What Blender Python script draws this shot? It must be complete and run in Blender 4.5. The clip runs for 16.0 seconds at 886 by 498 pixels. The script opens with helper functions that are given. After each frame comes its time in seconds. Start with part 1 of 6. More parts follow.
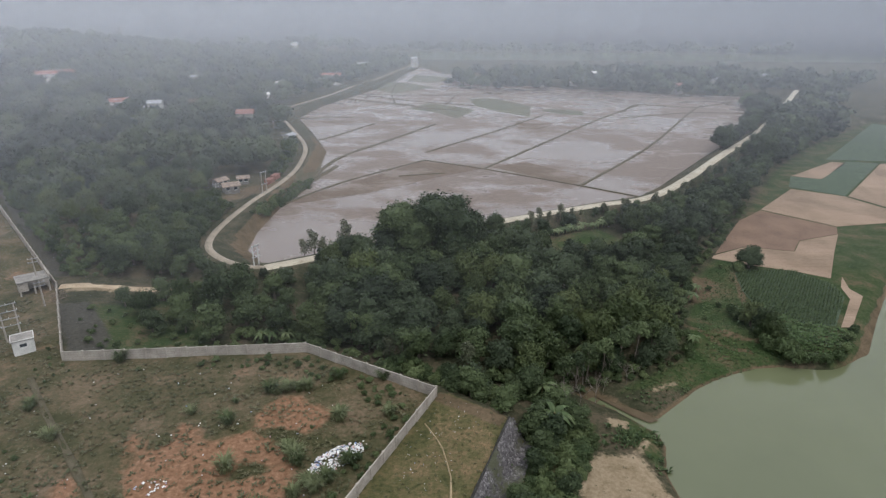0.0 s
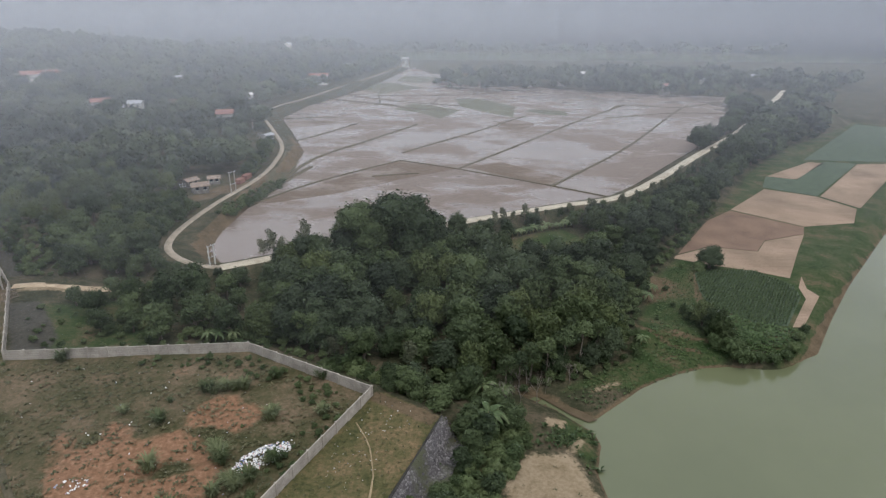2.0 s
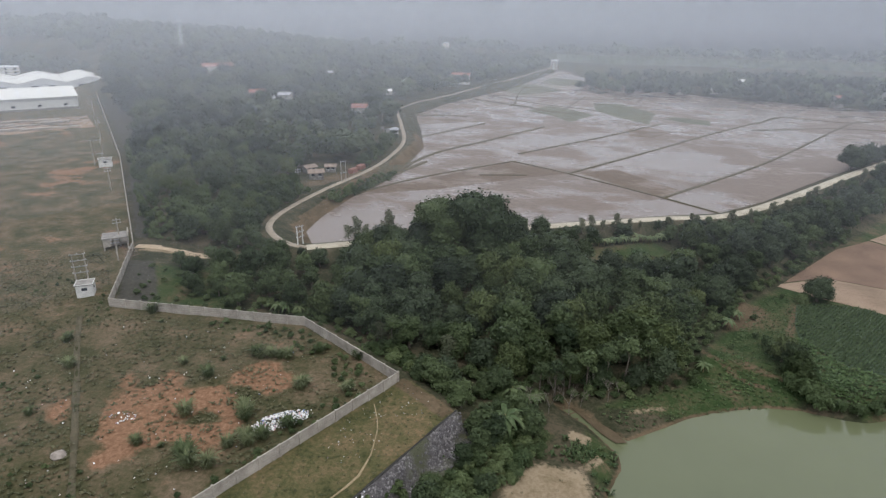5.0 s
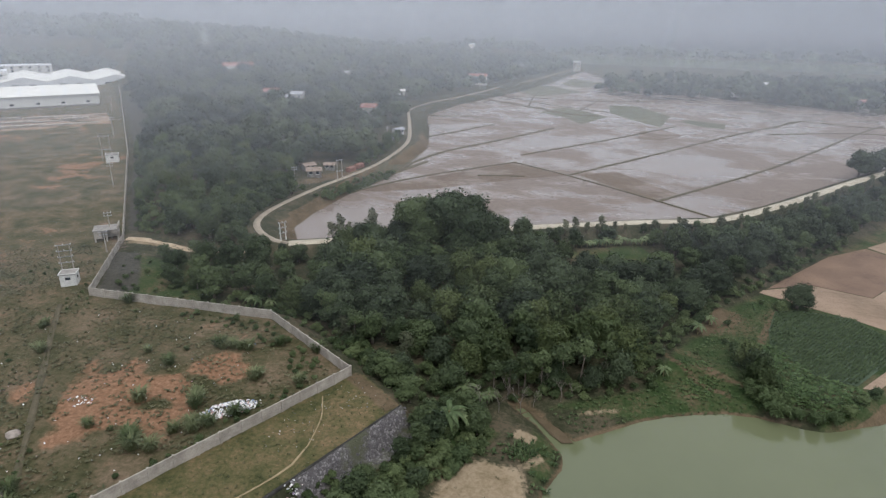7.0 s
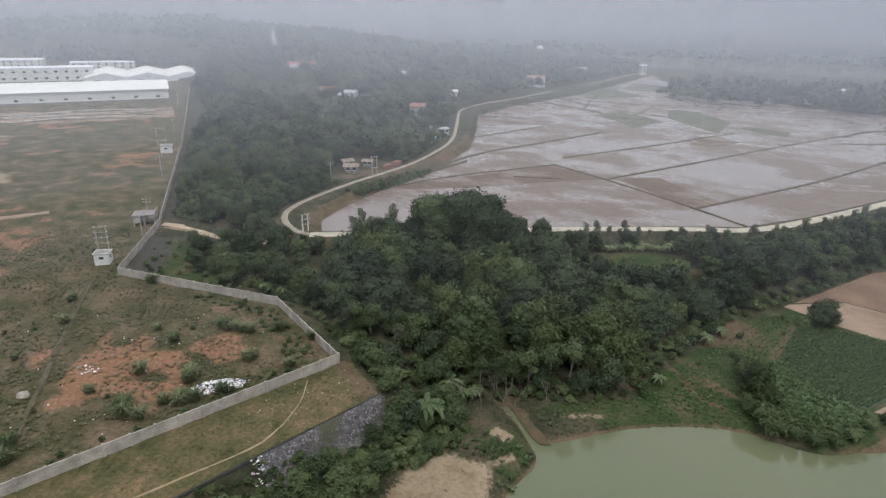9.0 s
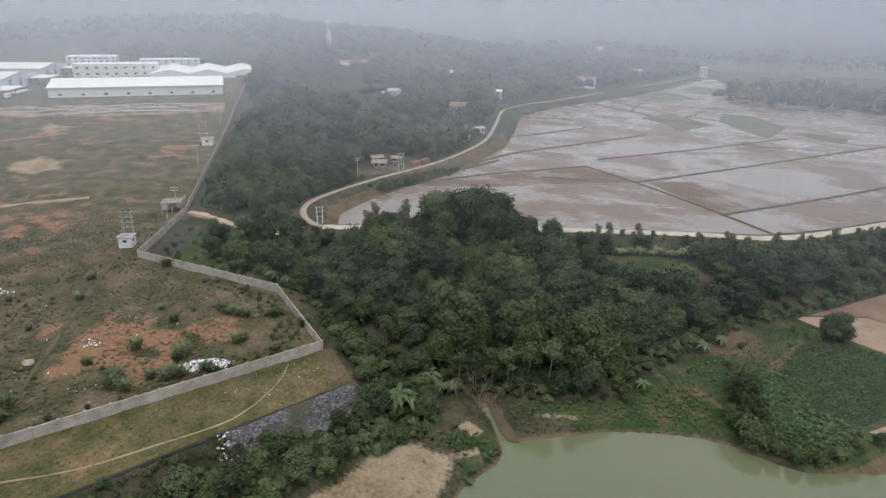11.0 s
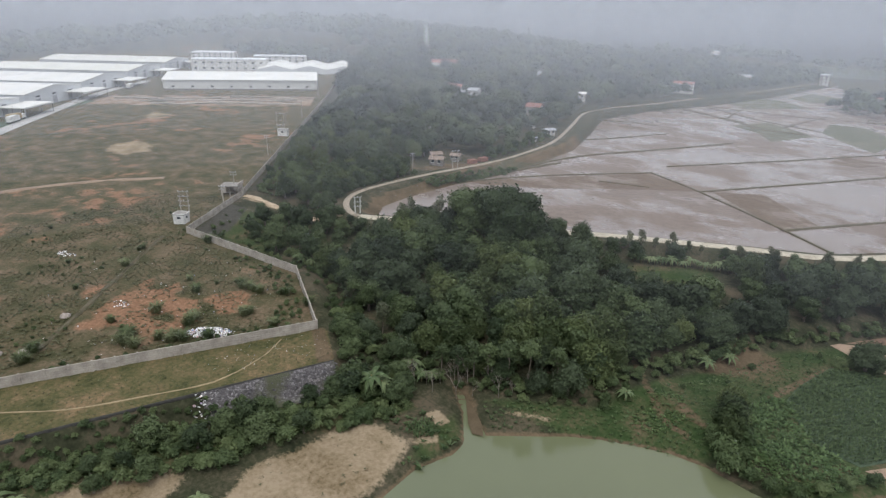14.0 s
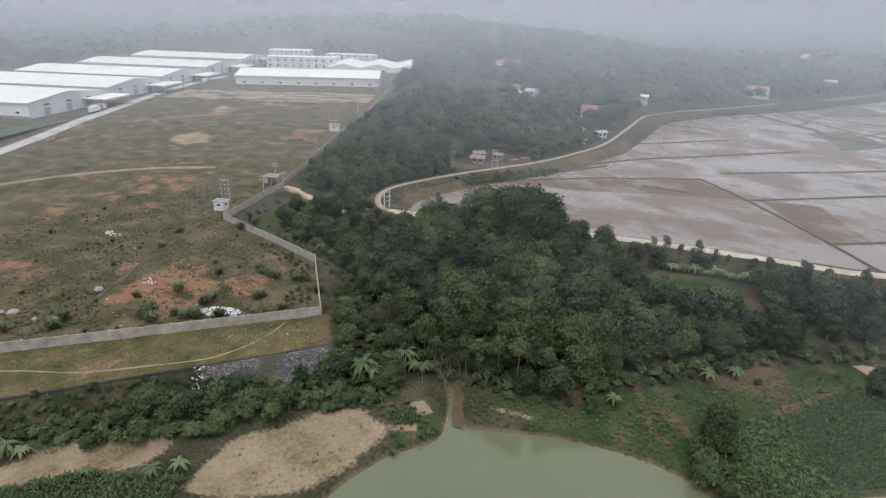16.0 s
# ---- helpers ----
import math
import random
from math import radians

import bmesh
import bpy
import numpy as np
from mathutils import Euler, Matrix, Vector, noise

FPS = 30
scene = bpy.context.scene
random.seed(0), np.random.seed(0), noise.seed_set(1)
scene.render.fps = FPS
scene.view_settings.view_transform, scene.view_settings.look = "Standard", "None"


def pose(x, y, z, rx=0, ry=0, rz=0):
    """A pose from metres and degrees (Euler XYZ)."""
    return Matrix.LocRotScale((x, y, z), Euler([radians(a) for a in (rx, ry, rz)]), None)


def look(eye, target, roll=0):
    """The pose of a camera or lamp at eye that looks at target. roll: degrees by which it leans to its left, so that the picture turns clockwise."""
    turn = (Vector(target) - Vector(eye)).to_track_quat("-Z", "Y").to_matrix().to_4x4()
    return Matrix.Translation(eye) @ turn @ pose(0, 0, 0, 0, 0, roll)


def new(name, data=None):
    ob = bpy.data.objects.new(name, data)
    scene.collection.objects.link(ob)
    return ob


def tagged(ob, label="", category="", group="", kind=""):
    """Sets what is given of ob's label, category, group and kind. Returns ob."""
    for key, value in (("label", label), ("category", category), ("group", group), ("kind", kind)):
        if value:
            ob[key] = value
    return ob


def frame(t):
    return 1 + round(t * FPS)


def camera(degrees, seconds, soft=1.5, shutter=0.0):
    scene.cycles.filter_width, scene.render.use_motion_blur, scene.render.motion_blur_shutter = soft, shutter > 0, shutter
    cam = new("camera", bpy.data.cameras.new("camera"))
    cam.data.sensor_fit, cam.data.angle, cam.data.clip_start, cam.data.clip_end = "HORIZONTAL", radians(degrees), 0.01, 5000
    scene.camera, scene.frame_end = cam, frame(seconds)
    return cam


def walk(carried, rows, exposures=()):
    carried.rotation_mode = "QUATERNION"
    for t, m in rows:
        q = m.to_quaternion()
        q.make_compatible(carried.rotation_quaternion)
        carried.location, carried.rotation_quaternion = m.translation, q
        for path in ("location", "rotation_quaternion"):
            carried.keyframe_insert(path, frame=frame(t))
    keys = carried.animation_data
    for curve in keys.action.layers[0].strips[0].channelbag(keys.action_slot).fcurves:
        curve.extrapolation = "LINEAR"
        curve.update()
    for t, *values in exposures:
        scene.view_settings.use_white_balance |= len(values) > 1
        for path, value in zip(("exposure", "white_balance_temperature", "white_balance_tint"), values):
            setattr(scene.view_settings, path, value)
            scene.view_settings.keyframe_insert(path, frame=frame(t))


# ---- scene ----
cam = camera(71.5, 16.0, soft=1.3)
PATH = [
    (0, (0.574, 0.391, 74.598), (0.566, 2.257, 73.878), 0.3),
    (0.5, (3.403, 0.365, 74.555), (3.394, 2.231, 73.835), 0.3),
    (1, (6.364, 0.344, 74.548), (6.355, 2.21, 73.829), 0.3),
    (1.5, (9.412, 0.285, 74.563), (9.402, 2.152, 73.845), 0.3),
    (2, (12.542, 0.226, 74.587), (12.532, 2.093, 73.868), 0.3),
    (2.5, (15.743, 0.222, 74.582), (15.734, 2.089, 73.865), 0.3),
    (3, (19.018, 0.235, 74.559), (18.991, 2.102, 73.842), 0.4),
    (3.5, (22.429, 0.388, 74.551), (22.29, 2.25, 73.834), 0.4),
    (4, (25.942, 0.554, 74.524), (25.674, 2.402, 73.807), 0.5),
    (4.5, (29.438, 0.733, 74.504), (29.061, 2.562, 73.787), 0.6),
    (4.7, (30.856, 0.856, 74.502), (30.43, 2.673, 73.784), 0.6),
    (6.8, (46.161, 3.318, 74.754), (45.591, 5.096, 74.038), 0.8),
    (7, (47.582, 3.598, 74.756), (47.01, 5.375, 74.039), 0.8),
    (7.5, (51.11, 4.306, 74.713), (50.514, 6.075, 73.997), 0.9),
    (8, (54.795, 5.104, 74.61), (54.14, 6.853, 73.894), 0.8),
    (8.5, (58.555, 6.094, 74.483), (57.836, 7.818, 73.768), 0.9),
    (11, (76.648, 12.701, 73.955), (75.705, 14.313, 73.239), 1.1),
    (11.5, (80.183, 14.23, 73.886), (79.192, 15.813, 73.17), 1.2),
    (12, (83.682, 15.873, 73.852), (82.642, 17.423, 73.136), 1.2),
    (12.5, (87.19, 17.679, 73.826), (86.1, 19.194, 73.107), 1.2),
    (13, (90.65, 19.608, 73.767), (89.515, 21.089, 73.048), 1.2),
    (13.5, (94.024, 21.623, 73.712), (92.845, 23.071, 72.993), 1.3),
    (14, (97.318, 23.74, 73.683), (96.103, 25.157, 72.964), 1.4),
    (14.5, (100.492, 25.948, 73.691), (99.243, 27.334, 72.971), 1.4),
    (15, (103.684, 28.155, 73.699), (102.396, 29.505, 72.978), 1.5),
    (15.5, (106.857, 30.468, 73.692), (105.522, 31.771, 72.97), 1.6),
    (16, (110.048, 32.814, 73.698), (108.667, 34.067, 72.975), 1.6),
]
walk(cam, [(t, look(eye, target, roll)) for t, eye, target, roll in PATH], [(0, -0.2), (4.5, -0.18), (8, -0.13), (12, -0.07), (16, -0.05)])

# ---- world, sun, exposure ----
scene.view_settings.exposure = 0.0
world = bpy.data.worlds.new("overcast_sky")
scene.world = world
world.use_nodes = True
wn, wl = world.node_tree.nodes, world.node_tree.links
sky = wn.new("ShaderNodeTexSky")
sky.sky_type, sky.sun_disc = "NISHITA", False
sky.sun_elevation, sky.sun_rotation = radians(69), radians(137)
sky.air_density, sky.dust_density, sky.ozone_density = 1.0, 6.0, 1.0
cloud = wn.new("ShaderNodeMix")
cloud.data_type = "RGBA"
cloud.inputs[0].default_value = 0.8
cloud.inputs[7].default_value = (10.2, 10.75, 12.0, 1)
wl.new(sky.outputs[0], cloud.inputs[6])
wl.new(cloud.outputs[2], wn["Background"].inputs[0])
wn["Background"].inputs[1].default_value = 0.105
sun = new("sun", bpy.data.lights.new("sun", "SUN"))
sun.data.energy, sun.data.angle, sun.data.color = 1.5, radians(30), (1.0, 0.985, 0.96)
sun.matrix_world = look((34, -36, 130), (0, 0, 0))


# ---- materials ----
def material(name, rough=0.8, metal=0.0, spec=0.3):
    m = bpy.data.materials.new(name)
    m.use_nodes = True
    b = m.node_tree.nodes["Principled BSDF"]
    b.inputs["Roughness"].default_value, b.inputs["Metallic"].default_value = rough, metal
    b.inputs["Specular IOR Level"].default_value = spec
    return m, m.node_tree.nodes, m.node_tree.links, b


def noise_node(n, l, scale, detail=5.0, vec=None, rough=0.55):
    t = n.new("ShaderNodeTexNoise")
    t.inputs["Scale"].default_value, t.inputs["Detail"].default_value = scale, detail
    t.inputs["Roughness"].default_value = rough
    if vec is None:
        vec = n.new("ShaderNodeNewGeometry").outputs["Position"]
    l.new(vec, t.inputs["Vector"])
    return t.outputs["Fac"]


def ramp(n, l, fac, stops):
    r = n.new("ShaderNodeValToRGB")
    while len(r.color_ramp.elements) < len(stops):
        r.color_ramp.elements.new(0.5)
    for e, (p, c) in zip(r.color_ramp.elements, stops):
        e.position, e.color = p, (*c, 1) if len(c) == 3 else c
    l.new(fac, r.inputs[0])
    return r.outputs[0]


def mixc(n, l, fac, a, b, mode="MIX"):
    m = n.new("ShaderNodeMix")
    m.data_type, m.blend_type = "RGBA", mode
    if isinstance(fac, float):
        m.inputs[0].default_value = fac
    else:
        l.new(fac, m.inputs[0])
    for s, v in ((m.inputs[6], a), (m.inputs[7], b)):
        if isinstance(v, tuple):
            s.default_value = (*v, 1)
        else:
            l.new(v, s)
    return m.outputs[2]


def maths(n, l, op, a, b=0.0, clamp=False):
    m = n.new("ShaderNodeMath")
    m.operation, m.use_clamp = op, clamp
    for s, v in ((m.inputs[0], a), (m.inputs[1], b)):
        if isinstance(v, (int, float)):
            s.default_value = v
        else:
            l.new(v, s)
    return m.outputs[0]


def bumped(n, l, b, height, strength, dist):
    k = n.new("ShaderNodeBump")
    k.inputs["Strength"].default_value, k.inputs["Distance"].default_value = strength, dist
    l.new(height, k.inputs["Height"])
    l.new(k.outputs[0], b.inputs["Normal"])


def plain(name, c1, c2, scale=1.0, rough=0.8, metal=0.0, fine=9.0, bump=0.02, spec=0.3):
    """Two tones of one surface, blotched at a large and a fine scale."""
    m, n, l, b = material(name, rough, metal, spec)
    big, small = noise_node(n, l, scale), noise_node(n, l, scale * fine, 3)
    f = maths(n, l, "ADD", maths(n, l, "MULTIPLY", big, 0.75), maths(n, l, "MULTIPLY", small, 0.4))
    l.new(ramp(n, l, f, [(0.38, c1), (0.75, c2)]), b.inputs["Base Color"])
    bumped(n, l, b, small, 0.4, bump)
    return m


def leafy(name, dark, light, joined=False):
    m, n, l, b = material(name, 0.62, 0, 0.25)
    geo = n.new("ShaderNodeNewGeometry")
    if joined:
        tone = n.new("ShaderNodeAttribute")
        tone.attribute_name = "tone"
        per = tone.outputs["Fac"]
    else:
        per = n.new("ShaderNodeObjectInfo").outputs["Random"]
    f = maths(n, l, "ADD", maths(n, l, "MULTIPLY", geo.outputs["Random Per Island"], 0.4), maths(n, l, "MULTIPLY", per, 0.75))
    col = ramp(n, l, f, [(0.1, dark), (0.6, tuple((p + q) / 2 for p, q in zip(dark, light))), (0.95, light)])
    l.new(col, b.inputs["Base Color"])
    return m


M_LEAF = leafy("leaf_dark_green", (0.012, 0.021, 0.01), (0.055, 0.076, 0.036))
M_LEAF_MID = leafy("leaf_green", (0.016, 0.029, 0.011), (0.078, 0.106, 0.043))
M_LEAF_LIGHT = leafy("leaf_yellow_green", (0.025, 0.041, 0.014), (0.094, 0.118, 0.043))
M_LEAF_DRY = leafy("leaf_pale_dry", (0.055, 0.065, 0.035), (0.14, 0.145, 0.085))
M_BANANA = leafy("banana_leaf", (0.05, 0.08, 0.03), (0.155, 0.19, 0.09))
M_WOODS = leafy("far_woods_leaf", (0.012, 0.022, 0.014), (0.075, 0.094, 0.052), True)
M_CORN = leafy("crop_leaf", (0.034, 0.062, 0.022), (0.1, 0.135, 0.055), True)
M_VINE = leafy("bright_vine_leaf", (0.038, 0.072, 0.022), (0.1, 0.15, 0.055), True)
M_GRASS = leafy("grass_blade", (0.046, 0.058, 0.025), (0.15, 0.133, 0.076), True)
M_BARK = plain("bark", (0.07, 0.055, 0.04), (0.2, 0.17, 0.14), 1.5)
M_CONCRETE = plain("wall_concrete", (0.24, 0.215, 0.185), (0.47, 0.43, 0.37), 0.5)
M_CONCRETE_DARK = plain("weathered_concrete", (0.14, 0.13, 0.12), (0.33, 0.31, 0.28), 0.6)
M_ROAD = plain("pale_concrete_road", (0.32, 0.28, 0.21), (0.53, 0.48, 0.38), 0.25)
M_REDDIRT = plain("pale_red_dirt", (0.18, 0.125, 0.085), (0.32, 0.235, 0.17), 0.15)
M_COPING = plain("near_black_coping", (0.016, 0.016, 0.014), (0.05, 0.048, 0.042), 0.7)
M_PATH = plain("trodden_path", (0.2, 0.155, 0.085), (0.36, 0.28, 0.17), 0.7)
M_DIRT = plain("bare_dirt_track", (0.3, 0.22, 0.14), (0.5, 0.4, 0.28), 0.4)
M_PLASTER = plain("white_plaster", (0.5, 0.5, 0.47), (0.74, 0.73, 0.7), 0.7)
M_ROOF_WHITE = plain("white_metal_roof", (0.62, 0.61, 0.56), (0.74, 0.73, 0.69), 0.05, 0.5, 0.0, 12, 0.01)
M_PANEL = plain("pale_grey_cladding", (0.56, 0.58, 0.6), (0.72, 0.74, 0.75), 0.1, 0.5)
M_ROOF_RED = plain("red_tile_roof", (0.2, 0.1, 0.085), (0.31, 0.17, 0.145), 0.8)
M_ROOF_BROWN = plain("brown_tile_roof", (0.17, 0.13, 0.1), (0.32, 0.25, 0.2), 0.8)
M_ROOF_GREY = plain("grey_sheet_roof", (0.24, 0.25, 0.26), (0.44, 0.45, 0.46), 0.6, 0.5)
M_GLASS = plain("dark_window", (0.02, 0.025, 0.03), (0.06, 0.07, 0.08), 1.0, 0.15)
M_STEEL = plain("galvanised_steel", (0.3, 0.31, 0.32), (0.5, 0.5, 0.5), 2.0, 0.45, 0.6)
M_MUD = plain("paddy_bund_earth", (0.055, 0.05, 0.028), (0.12, 0.1, 0.062), 0.5)


def furrowed(name, c1, c2, turn):
    m, n, l, b = material(name, 0.92, 0, 0.1)
    mp = n.new("ShaderNodeMapping")
    mp.inputs["Rotation"].default_value, mp.inputs["Scale"].default_value = (0, 0, radians(turn)), (0.05, 1.1, 1)
    l.new(n.new("ShaderNodeNewGeometry").outputs["Position"], mp.inputs["Vector"])
    row = noise_node(n, l, 1.0, 3, mp.outputs[0])
    big, fine = noise_node(n, l, 0.06, 6), noise_node(n, l, 1.4, 4)
    f = maths(n, l, "ADD", maths(n, l, "MULTIPLY", row, 0.22), maths(n, l, "ADD", maths(n, l, "MULTIPLY", big, 0.68), maths(n, l, "MULTIPLY", fine, 0.24)))
    l.new(ramp(n, l, f, [(0.42, c1), (0.72, c2)]), b.inputs["Base Color"])
    bumped(n, l, b, row, 0.6, 0.12)
    return m


M_SOIL = furrowed("ploughed_soil", (0.19, 0.138, 0.096), (0.35, 0.26, 0.19), 62)
M_SOIL_DARK = plain("dark_ploughed_soil", (0.13, 0.085, 0.06), (0.23, 0.15, 0.1), 0.1, 0.9, 0, 20)
M_CROP = plain("low_green_crop", (0.034, 0.056, 0.032), (0.075, 0.105, 0.06), 0.3, 0.8, 0, 14, 0.1)
M_STONE = plain("boulder_stone", (0.2, 0.175, 0.15), (0.38, 0.33, 0.29), 1.2)
M_TARMAC = plain("yard_concrete", (0.3, 0.3, 0.285), (0.46, 0.45, 0.43), 0.08)
M_BLACK = plain("black_slag_soil", (0.02, 0.02, 0.022), (0.06, 0.055, 0.055), 0.4)


def rubbish_mat():
    m, n, l, b = material("litter", 0.5)
    r = n.new("ShaderNodeNewGeometry").outputs["Random Per Island"]
    l.new(ramp(n, l, r, [(0.0, (0.75, 0.75, 0.74)), (0.55, (0.82, 0.82, 0.8)), (0.7, (0.4, 0.38, 0.33)), (0.82, (0.12, 0.22, 0.45)), (0.92, (0.6, 0.3, 0.25)), (1.0, (0.85, 0.85, 0.84))]), b.inputs["Base Color"])
    return m


M_LITTER = rubbish_mat()


def revetment_mat():
    m, n, l, b = material("grey_rubble_stone", 0.85)
    pos = n.new("ShaderNodeNewGeometry").outputs["Position"]
    v = n.new("ShaderNodeTexVoronoi")
    v.inputs["Scale"].default_value = 2.8
    l.new(pos, v.inputs["Vector"])
    e = n.new("ShaderNodeTexVoronoi")
    e.feature, e.inputs["Scale"].default_value = "DISTANCE_TO_EDGE", 2.8
    l.new(pos, e.inputs["Vector"])
    sep = n.new("ShaderNodeSeparateColor")
    l.new(v.outputs["Color"], sep.inputs[0])
    stone = ramp(n, l, sep.outputs[0], [(0, (0.075, 0.07, 0.072)), (0.6, (0.15, 0.14, 0.143)), (1, (0.28, 0.265, 0.265))])
    joint = ramp(n, l, e.outputs["Distance"], [(0.02, (0, 0, 0)), (0.09, (1, 1, 1))])
    col = mixc(n, l, joint, (0.07, 0.065, 0.06), stone)
    moss = ramp(n, l, noise_node(n, l, 0.16, 7), [(0.5, (0, 0, 0)), (0.6, (1, 1, 1))])
    l.new(mixc(n, l, moss, col, (0.078, 0.082, 0.05)), b.inputs["Base Color"])
    bumped(n, l, b, e.outputs["Distance"], 0.9, 0.25)
    return m


M_REVET = revetment_mat()


def ground_mat():
    """Earth and grass of the whole sheet; which cover grows where comes from the sheet's own masks."""
    m, n, l, b = material("earth_and_grass", 0.95, 0, 0.1)
    big, mid, fine = noise_node(n, l, 0.035, 6), noise_node(n, l, 0.16, 6), noise_node(n, l, 1.3, 5, None, 0.7)

    def mask(name, soft=0.35):
        a = n.new("ShaderNodeAttribute")
        a.attribute_name = name
        f = maths(n, l, "ADD", a.outputs["Fac"], maths(n, l, "MULTIPLY", maths(n, l, "SUBTRACT", mid, 0.5), soft))
        f = maths(n, l, "ADD", f, maths(n, l, "MULTIPLY", maths(n, l, "SUBTRACT", fine, 0.5), soft))
        return ramp(n, l, f, [(0.4, (0, 0, 0)), (0.6, (1, 1, 1))])

    f1 = maths(n, l, "ADD", maths(n, l, "MULTIPLY", mid, 0.6), maths(n, l, "MULTIPLY", fine, 0.5))
    col = ramp(n, l, f1, [(0.38, (0.022, 0.026, 0.014)), (0.52, (0.045, 0.048, 0.027)), (0.66, (0.1, 0.082, 0.055))])
    meadow = ramp(n, l, f1, [(0.36, (0.018, 0.032, 0.012)), (0.48, (0.034, 0.058, 0.02)), (0.57, (0.056, 0.07, 0.03)), (0.69, (0.115, 0.09, 0.054))])
    col = mixc(n, l, mask("meadow"), col, meadow)
    scrub = ramp(n, l, f1, [(0.37, (0.037, 0.041, 0.019)), (0.48, (0.064, 0.063, 0.031)), (0.58, (0.107, 0.088, 0.052)), (0.71, (0.185, 0.135, 0.092))])
    red = ramp(n, l, fine, [(0.3, (0.14, 0.08, 0.047)), (0.52, (0.235, 0.133, 0.08)), (0.7, (0.32, 0.2, 0.13))])
    patch_ = maths(n, l, "ADD", maths(n, l, "MULTIPLY", big, 0.7), maths(n, l, "MULTIPLY", mid, 0.42))
    bare = n.new("ShaderNodeAttribute")
    bare.attribute_name = "bare"
    patch_ = maths(n, l, "ADD", patch_, maths(n, l, "MULTIPLY", bare.outputs["Fac"], 0.16))
    scrub = mixc(n, l, ramp(n, l, patch_, [(0.66, (0, 0, 0)), (0.72, (1, 1, 1))]), scrub, red)
    col = mixc(n, l, mask("site", 0.15), col, scrub)
    strip = ramp(n, l, f1, [(0.4, (0.042, 0.048, 0.02)), (0.52, (0.09, 0.086, 0.038)), (0.62, (0.145, 0.112, 0.06)), (0.7, (0.22, 0.15, 0.085))])
    col = mixc(n, l, mask("strip", 0.15), col, strip)
    earth = ramp(n, l, f1, [(0.4, (0.07, 0.054, 0.032)), (0.7, (0.16, 0.118, 0.075))])
    col = mixc(n, l, mask("earth"), col, earth)
    sand = ramp(n, l, f1, [(0.37, (0.085, 0.072, 0.038)), (0.43, (0.165, 0.124, 0.072)), (0.52, (0.23, 0.178, 0.113)), (0.64, (0.3, 0.238, 0.16))])
    col = mixc(n, l, mask("sand", 0.6), col, sand)
    black = ramp(n, l, fine, [(0.3, (0.035, 0.036, 0.03)), (0.75, (0.1, 0.092, 0.075))])
    col = mixc(n, l, mask("slag", 0.4), col, black)
    l.new(col, b.inputs["Base Color"])
    bumped(n, l, b, fine, 0.7, 0.35)
    return m


M_GROUND = ground_mat()


def water_mat(name, c1, c2, rough, wave, mud=None):
    m, n, l, b = material(name, rough, 0, 0.5)
    pos = n.new("ShaderNodeNewGeometry").outputs["Position"]
    f = noise_node(n, l, 0.02, 5)
    col = ramp(n, l, f, [(0.35, c1), (0.65, c2)])
    if mud:
        mp = n.new("ShaderNodeMapping")
        mp.inputs["Rotation"].default_value, mp.inputs["Scale"].default_value = (0, 0, radians(-38)), (0.75, 1.25, 1)
        l.new(pos, mp.inputs["Vector"])
        k = maths(n, l, "ADD", maths(n, l, "MULTIPLY", noise_node(n, l, 0.045, 8, mp.outputs[0], 0.68), 0.6), maths(n, l, "MULTIPLY", noise_node(n, l, 0.012, 3), 0.5))
        k = ramp(n, l, k, [(mud[2], (0, 0, 0)), (mud[2] + 0.06, (1, 1, 1))])
        col = mixc(n, l, k, col, ramp(n, l, noise_node(n, l, 0.6, 6), [(0.35, mud[0]), (0.7, mud[1])]))
        l.new(maths(n, l, "ADD", maths(n, l, "MULTIPLY", k, 0.5), rough), b.inputs["Roughness"])
    l.new(col, b.inputs["Base Color"])
    bumped(n, l, b, noise_node(n, l, wave, 4), 0.12, 0.04)
    return m


M_RIVER = water_mat("murky_green_river", (0.118, 0.132, 0.072), (0.138, 0.152, 0.083), 0.12, 0.9)
M_PADDY = water_mat("flooded_paddy", (0.185, 0.148, 0.126), (0.215, 0.176, 0.15), 0.24, 1.5, ((0.145, 0.11, 0.087), (0.205, 0.16, 0.132), 0.53))
M_PADDY_MUD = water_mat("drained_paddy_mud", (0.13, 0.09, 0.06), (0.17, 0.12, 0.085), 0.4, 1.5, ((0.1, 0.07, 0.045), (0.16, 0.115, 0.08), 0.5))
M_PADDY_GREEN = plain("young_rice", (0.07, 0.08, 0.045), (0.14, 0.13, 0.085), 0.06)


